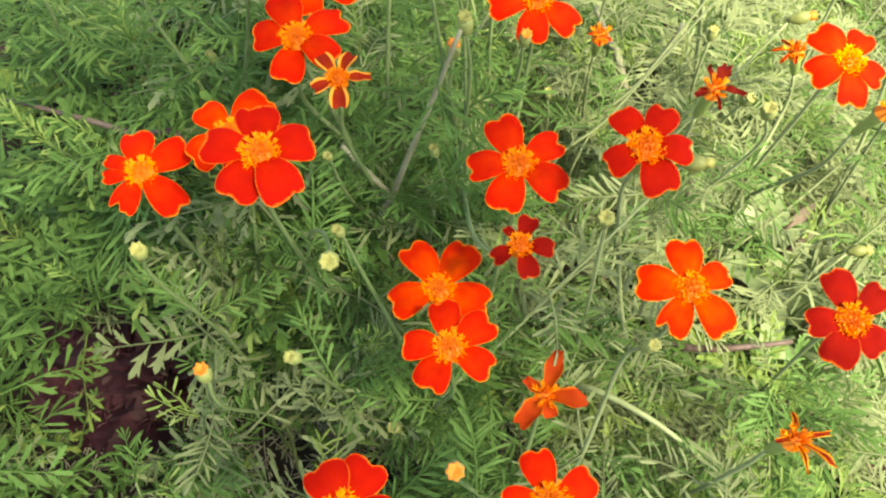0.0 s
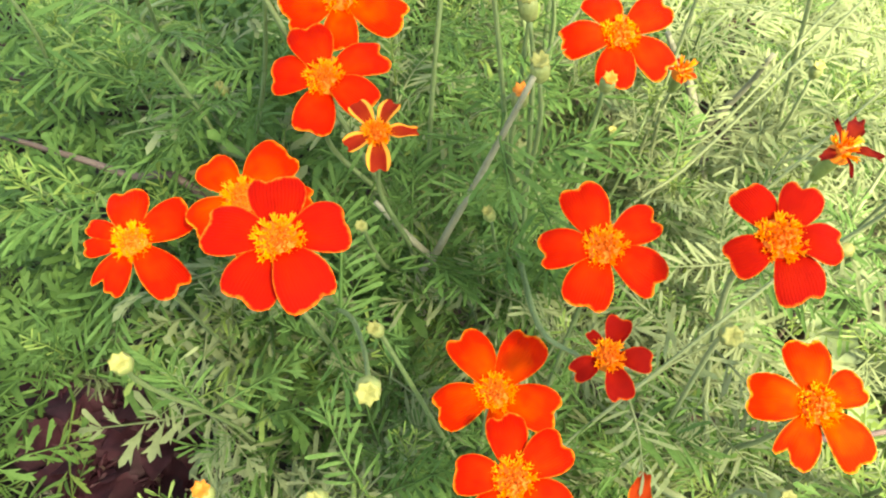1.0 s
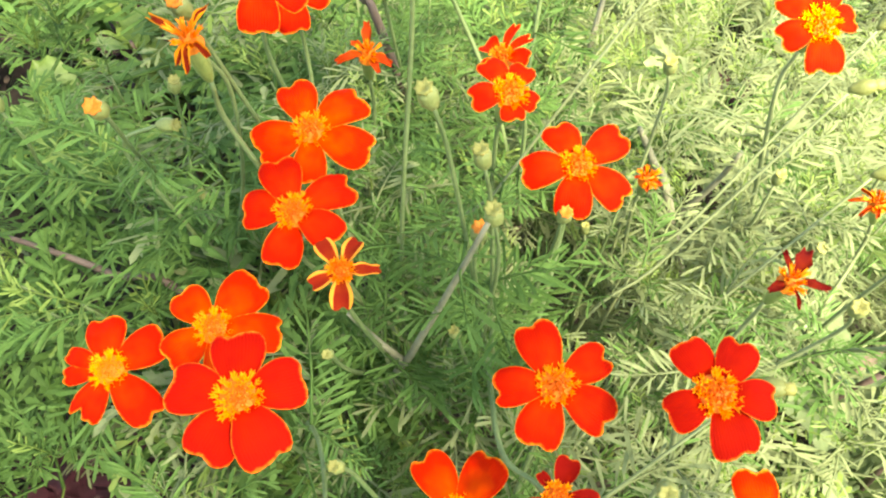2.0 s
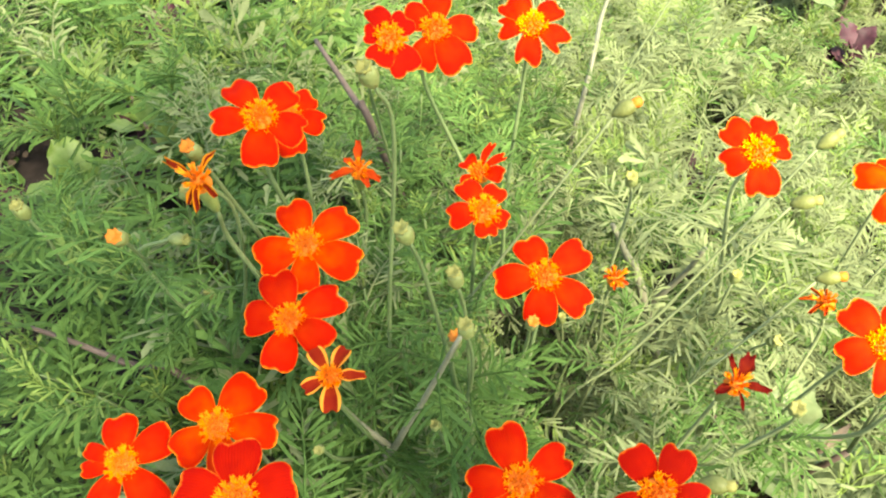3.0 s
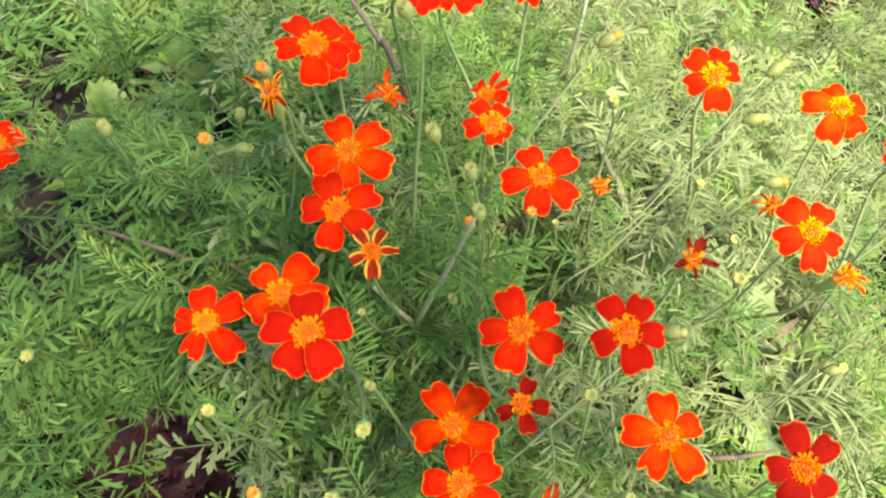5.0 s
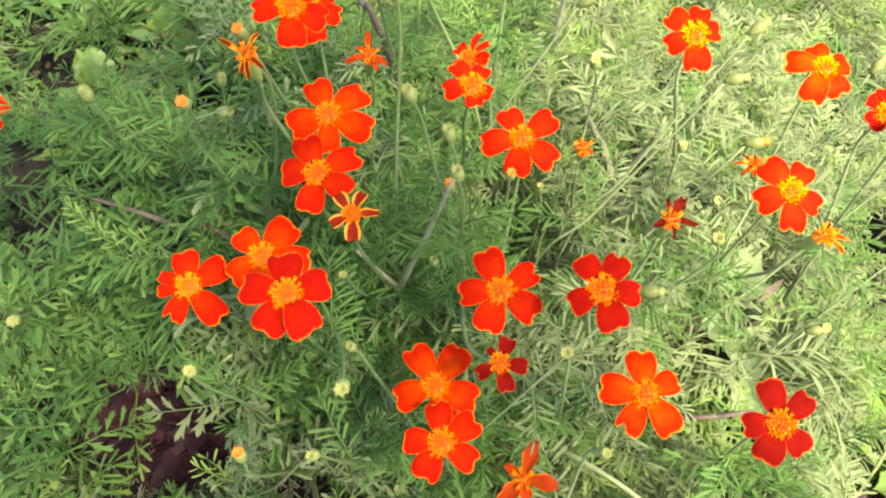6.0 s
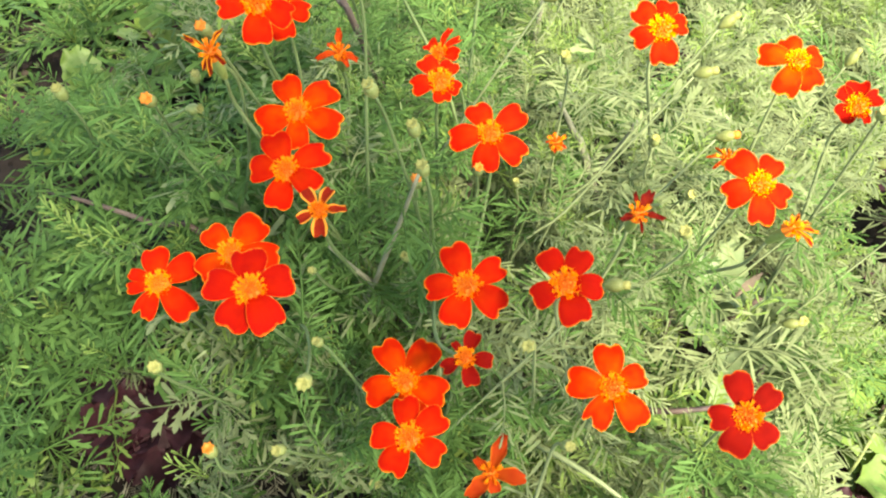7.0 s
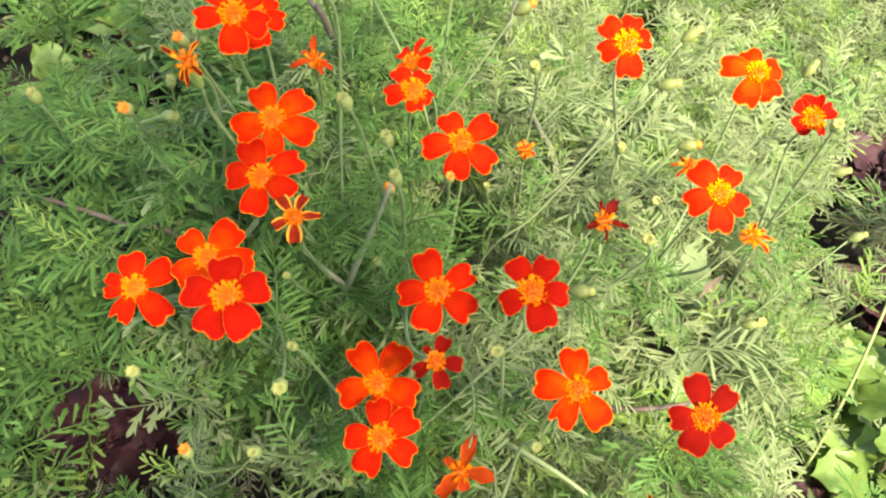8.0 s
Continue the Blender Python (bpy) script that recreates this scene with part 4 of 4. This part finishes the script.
step = 0.0207
for gy_i in range(int(-0.42 / step), int(1.25 / step)):
    for gx_i in range(int(-0.85 / step), int(0.90 / step)):
        x = (gx_i + rng.uniform(0.05, 0.95)) * step
        y = (gy_i + rng.uniform(0.05, 0.95)) * step
        if (x / 0.82) ** 2 + ((y - 0.40) / 0.80) ** 2 > 1 + 0.25 * noise.noise(Vector((x * 4, y * 4, 5))):
            continue
        rim = y < -0.06 or y > 0.86 or abs(x + 0.01) > 0.245 + 0.24 * max(0.0, y)
        if rim and rng.random() > 0.14:
            continue
        if rng.random() < (0.60 if y > 0.30 and x < -0.10 else 0.35 if y > 0.55 else 0.25 if x > 0.08 else 0.17 if x < -0.04 else 0.0):
            continue
        if any(in_gap(x, y, *gap) for gap in GAPS):
            continue
        for deep in ((False,) if rim else (False, True)):
            z = canopy(x, y) + rng.uniform(-0.030, 0.012)
            if deep:
                if rng.random() < (0.75 if y > 0.30 and x < -0.10 else 0.50 if x < 0.05 else 0.35):
                    continue
                z *= rng.uniform(0.40, 0.62)
            owner = plant_near(x, y)
            out = Vector((x - owner.location.x, y - owner.location.y, 0))
            axis = out * 3.0 + Vector((rng.uniform(-0.3, 0.3), rng.uniform(-0.35, 0.2), 1))
            # share of pale leaves rises to the right, painting in the sunlight there
            shoot(Vector((x, y, z)), axis, rng.uniform(0.85, 1.15) * (1.6 if rim else (2.35 if x < -0.20 and y > 0.36 else 2.0) if y > 0.30 and x < -0.10 else 1.2 if x > 0.08 else 1.25 if y > 0.55 else 1.22 if x < -0.04 else 1.0), (0.15 if x < -0.04 else 0.34) if x < 0.03 else (0.70 if x < 0.09 else 0.9) * (0.7 if y < 0.12 else 1.0), deep)

# the topmost leaves of the middle of the bed are parts of their own, the rest is joined
top_leaves = {}
for i, (owner, place, rot, kind, tone) in enumerate(SINGLE):
    if abs(place[0] - 0.01) < 0.17 and 0.06 < place[1] < 0.40:
        top_leaves.setdefault(owner, []).append((-place[2], i))
single = set()
for owner, ranked in top_leaves.items():
    single |= {i for _, i in sorted(ranked)[:260]}
for i, (owner, place, rot, kind, tone) in enumerate(SINGLE):
    if i in single:
        m = Matrix.Identity(4)
        for a in range(3):
            for b in range(3):
                m[a][b] = rot[a][b]
            m[a][3] = place[a]
        part("leaf", leaf_mesh(kind, tone), owner, m)
    else:
        vs, fs, ix, count = JOINED[owner]
        base = count[0] if count else 0
        pts, fcs = KINDS[kind]
        vs.append(pts @ rot.T + place)
        fs.append([tuple(q + base for q in face) for face in fcs])
        ix.extend([tone] * len(fcs))
        count[:] = [base + len(pts)]
for owner, (vs, fs, ix, count) in JOINED.items():
    if not vs:
        continue
    me = mesh_of("foliage", np.concatenate(vs), [face for group in fs for face in group], TONES, None, ix)
    tagged(part("foliage", me, owner, None, "dense feathery green foliage"), kind="stuff")
for owner, (vs, fs) in TWIGS.items():
    if vs:
        tagged(part("undergrowth", mesh_of("undergrowth", vs, fs, [STEM]), owner, None, "tangle of thin green shoots"), kind="stuff")


# ---- dead leaves on the soil, their colour paled to paint the sun flecks there ----
DEAD_LEAF = material("dead_leaf_sunlit", (0.260, 0.240, 0.170), (0.440, 0.420, 0.330), 0.7, 260, 0.3, 0.25, 0.2, 0.15)
dead_v, dead_f, dead_n = [], [], 0
for _ in range(150):
    pts, fcs = KINDS[14 + rng.randrange(5)]
    turn = Euler((rng.uniform(-0.4, 0.4), rng.uniform(-0.4, 0.3), rng.uniform(0, 6.3))).to_matrix()
    spot = np.array((rng.uniform(-0.20, 0.03), rng.uniform(0.09, 0.16), rng.uniform(0.004, 0.022)))
    dead_v.append(pts @ (np.array(turn).T * rng.uniform(0.25, 0.45)) + spot)
    dead_f.extend(tuple(q + dead_n for q in face) for face in fcs)
    dead_n += len(pts)
tagged(new("dead_leaves", mesh_of("dead_leaves", np.concatenate(dead_v), dead_f, [DEAD_LEAF])), "dead leaves lying on the soil, coloured pale as sunlit flecks", "litter", kind="stuff")


# ---- broad-leaved plants in the gaps ----
def broad_leaf(length, width, lobes, depth, arch, mat, seed):
    """A veined blade along x on a short stalk."""
    r = random.Random(seed)
    across, along = 8, 12
    verts, faces = [], []
    ph = r.uniform(0, 6)
    for j in range(along + 1):
        v = j / along
        half = width / 2 * (math.sin(math.pi * min(1.0, 0.06 + v * 0.94) ** 0.8)) ** 0.8 * (1 + depth * math.sin(lobes * 2 * math.pi * v + ph))
        half = max(half, 0.0006)
        for i in range(across + 1):
            u = 2 * i / across - 1
            z = arch * length * math.sin(v * 2.2) * 0.35 + 0.16 * half * abs(u) + 0.05 * width * math.sin(9 * v + ph) * u * u - 0.02 * width * math.cos(18 * v) * abs(u)
            verts.append((length * (0.18 + 0.82 * v) - abs(u) * length * 0.03, half * u, z))
    w = across + 1
    for j in range(along):
        for i in range(across):
            faces.append((j * w + i, j * w + i + 1, (j + 1) * w + i + 1, (j + 1) * w + i))
    v2, f2 = tube_data([(0, 0, -0.002), (length * 0.1, 0, 0.001), (length * 0.3, 0, arch * length * 0.1 - 0.0005)], 0.0012, 0.0007, 5, 3)
    b = len(verts)
    return mesh_of("leaf", verts + v2, faces + [tuple(q + b for q in face) for face in f2], [mat])


def rosette(name, place, count, length, width, mat, label, category, group, lobes=3, depth=0.05, low=10, high=45, tall=0.02, seed=0):
    r = random.Random(seed)
    plant = thing(name, place, label, category, group)
    p = Vector(place)
    stem_me = mesh_of("stem", *tube_data([p + Vector((0, 0, -0.012)), p + Vector((0.002, 0, tall * 0.5)), p + Vector((0, 0, tall))], 0.0022, 0.0014, 6), [STEM_BROWN])
    part("stem", stem_me, plant)
    for k in range(count):
        l = length * r.uniform(0.75, 1.2)
        me = broad_leaf(l, width * r.uniform(0.8, 1.2), lobes, depth, r.uniform(-0.3, 0.5), mat, seed * 20 + k)
        m = Matrix.Translation(p + Vector((0, 0, tall * r.uniform(0.4, 1)))) @ pose(0, 0, 0, r.uniform(-20, 20), -r.uniform(low, high), k * 137.5 + r.uniform(-20, 20))
        part("leaf", me, plant, m)


PURPLE_LABEL = "low plant with dark purple-red oval leaves on the soil"
for i, (x, y, n, l) in enumerate(((-0.160, 0.175, 9, 0.042), (-0.186, 0.180, 8, 0.040), (-0.174, 0.154, 8, 0.038), (-0.135, 0.165, 9, 0.040), (-0.135, 0.142, 8, 0.036), (-0.158, 0.145, 8, 0.036), (-0.237, 0.185, 6, 0.045), (-0.230, 0.473, 6, 0.045), (-0.248, 0.575, 7, 0.05), (0.289, 0.690, 7, 0.045), (0.268, 0.535, 5, 0.032),
                                  (0.262, 0.235, 7, 0.045), (0.192, 0.118, 8, 0.024), (0.205, 0.128, 8, 0.024), (0.216, 0.112, 7, 0.022), (0.292, 0.330, 7, 0.05), (-0.206, 0.431, 7, 0.045), (-0.222, 0.400, 7, 0.045), (-0.190, 0.455, 6, 0.04), (0.148, 0.409, 5, 0.035), (-0.290, 0.375, 6, 0.045))):
    rosette("purple_leaved_plant", (x, y, 0), n + 5, l * 0.72, l * 0.44, PURPLE, PURPLE_LABEL, "plant", "purple plants in the bed", 4, 0.10, 5, 45, 0.03, 40 + i)
WEED_LABEL = "low weed with broad fresh green toothed leaves"
WEEDS = (
    (0.245, 0.155, 10, 0.042, WEED_PALE, 0.035), (0.280, 0.130, 9, 0.042, WEED, 0.035), (0.285, 0.205, 9, 0.040, WEED, 0.03), (0.225, 0.130, 7, 0.045, WEED_PALE, 0.03), (0.255, 0.100, 8, 0.05, WEED, 0.03),
    (0.216, 0.192, 6, 0.038, WEED, 0.050), (0.230, 0.182, 8, 0.034, WEED, 0.050), (0.225, 0.168, 5, 0.055, WEED, 0.04), (0.238, 0.135, 6, 0.048, WEED, 0.045), (0.260, 0.180, 9, 0.035, WEED_PALE, 0.045), (0.300, 0.170, 9, 0.04, WEED, 0.04), (0.235, 0.200, 7, 0.035, WEED, 0.04), (0.210, 0.100, 7, 0.035, WEED, 0.03), (0.305, 0.090, 9, 0.045, WEED_PALE, 0.03), (0.330, 0.240, 9, 0.045, WEED, 0.03),
    (0.134, 0.204, 2, 0.052, WEED_PALE, 0.095), (0.150, 0.163, 2, 0.052, WEED_PALE, 0.095), (-0.172, 0.610, 7, 0.060, WEED_PALE, 0.04), (-0.099, 0.665, 8, 0.055, WEED, 0.05),
    (0.250, 0.590, 6, 0.045, WEED_PALE, 0.085), (0.280, 0.600, 7, 0.040, WEED, 0.085), (0.225, 0.605, 5, 0.040, WEED_PALE, 0.085), (0.320, 0.620, 8, 0.040, WEED, 0.06), (0.345, 0.670, 9, 0.045, WEED, 0.04), (-0.263, 0.353, 5, 0.038, WEED, 0.03), (-0.215, 0.445, 5, 0.045, WEED, 0.04), (-0.185, 0.415, 4, 0.045, WEED, 0.05), (-0.245, 0.385, 4, 0.045, WEED, 0.05), (-0.142, 0.320, 3, 0.040, WEED, 0.07), (-0.138, 0.338, 3, 0.040, WEED, 0.07), (-0.203, 0.415, 3, 0.040, WEED, 0.07),
)
for i, (x, y, n, l, mat, tall) in enumerate(WEEDS):
    text = WEED_LABEL if mat is WEED else "low weed with pale grey-green broad leaves"
    rosette("broad_leaved_weed", (x, y, 0), n + 5, l * 0.72, l * 0.44, mat, text, "weed", "weeds in the bed", 3, 0.12, 8, 45, tall, 80 + i)

for i, (x, y) in enumerate(((-0.235, 0.465), (-0.205, 0.485))):
    rosette("slender_leaved_weed", (x, y, 0), 6, 0.042, 0.009, WEED, "low weed with long narrow green leaves", "weed", "weeds in the bed", 1, 0.04, 30, 65, 0.05, 140 + i)

DRY_LEAF = material("dry_leaf", (0.075, 0.055, 0.040), (0.150, 0.115, 0.080), 0.7, 150, 0.2, 0.3, 0.4, 0.2)
for i, (p, turn) in enumerate((((0.136, 0.186, 0.118), 40), ((0.058, 0.150, 0.105), 200), ((-0.020, 0.250, 0.120), 110))):
    part("dry_leaf", broad_leaf(0.016, 0.004, 2, 0.06, 0.3, DRY_LEAF, 300 + i), PLANTS[2 if i == 0 else 1 if i == 1 else 3], Matrix.Translation(p) @ pose(0, 0, 0, 25, -10, turn), "shrivelled pinkish-brown leaf")

stalk = new("grass_stalk", mesh_of("grass_stalk", *tube_data([(0.182, 0.112, -0.008), (0.202, 0.138, 0.050), (0.235, 0.198, 0.090), (0.270, 0.270, 0.112)], 0.0011, 0.0006, 6), [STALK]))
tagged(stalk, "long bare yellow-green grass stalk leaning over the weeds", "grass")


# ---- an unseen tree, added behind the walker only to shade a part of the bed ----
def shade_tree():
    r = random.Random(21)
    shift = SUN_FROM * 0.85
    foot = Vector((0.80, -0.80, -0.02))
    tree = thing("unseen_shade_tree", foot, "unseen tree added to shade the bed, with a thin open crown of leaves", "tree")
    crown_foot = foot + Vector((-0.04, 0.06, 0.50))
    part("trunk", mesh_of("trunk", *tube_data([foot, foot + Vector((0.02, 0.01, 0.3)), crown_foot, crown_foot + Vector((-0.05, 0.1, 0.45))], 0.020, 0.008, 9), [STEM_BROWN]), tree)
    verts, faces = [], []
    for k in range(9):
        goal = Vector((r.uniform(-0.48, 0.02), r.uniform(-0.22, 0.32), 0.15)) + shift + Vector((0, 0, r.uniform(-0.05, 0.05)))
        start = crown_foot + Vector((-0.01, 0.02, 0.05 * k))
        mid = start.lerp(goal, 0.5) + Vector((0, 0, 0.10))
        part("limb", mesh_of("limb", *tube_data([start, mid, goal], 0.007, 0.002, 6), [STEM_BROWN]), tree)
    # crown leaves spread by where shade is wanted on the bed
    for k in range(664):
        x, y = r.uniform(-0.62, 0.05), r.uniform(-0.30, 0.35)
        if k >= 650:
            x, y = r.uniform(-0.34, -0.13), r.uniform(0.05, 0.22)
        elif k >= 636:
            x, y = r.uniform(-0.42, -0.12), r.uniform(0.28, 0.46)
        elif k >= 622:
            x, y = r.uniform(-0.055, 0.0), r.uniform(0.16, 0.22)
        elif k >= 600:
            x, y = r.uniform(0.0, 0.09), r.uniform(0.0, 0.12)
        elif k >= 560:
            x, y = r.uniform(-0.12, 0.10), r.uniform(-0.10, 0.08)
        elif k >= 500:
            x, y = r.uniform(-0.28, -0.04), r.uniform(-0.10, 0.12)
        elif k >= 430:
            x, y = r.uniform(-0.70, -0.05), r.uniform(0.30, 0.60)
        elif k >= 370:
            x, y = r.uniform(0.02, 0.10), r.uniform(-0.30, 0.10)
        if k < 600 and (y > 0.05 and x > 0.05 - 0.40 * (y - 0.05) or x > 0.05 and y > 0.06):
            continue
        if -0.11 < x < 0.0 and 0.02 < y < 0.085 or k < 370 and k % 7 == 0:
            continue
        if (500 <= k < 560 or 600 <= k < 622) and k % 2:
            continue
        c = Vector((x, y, 0.15)) + shift + Vector((0, 0, r.uniform(-0.06, 0.08)))
        turn = Euler((r.uniform(-0.6, 0.6), r.uniform(-0.6, 0.6), r.uniform(0, 6.3))).to_matrix()
        l, w = r.uniform(0.026, 0.042), r.uniform(0.011, 0.018)
        b = len(verts)
        for q in ((-l, 0, 0), (-l * 0.3, w, 0.003), (l * 0.35, w * 0.8, 0.003), (l, 0, -0.004), (l * 0.35, -w * 0.8, 0.003), (-l * 0.3, -w, 0.003)):
            verts.append(c + turn @ Vector(q))
        faces.extend([(b, b + 1, b + 2, b + 3), (b, b + 3, b + 4, b + 5)])
    tagged(part("crown", mesh_of("crown", verts, faces, [WEED]), tree), kind="stuff")


shade_tree()
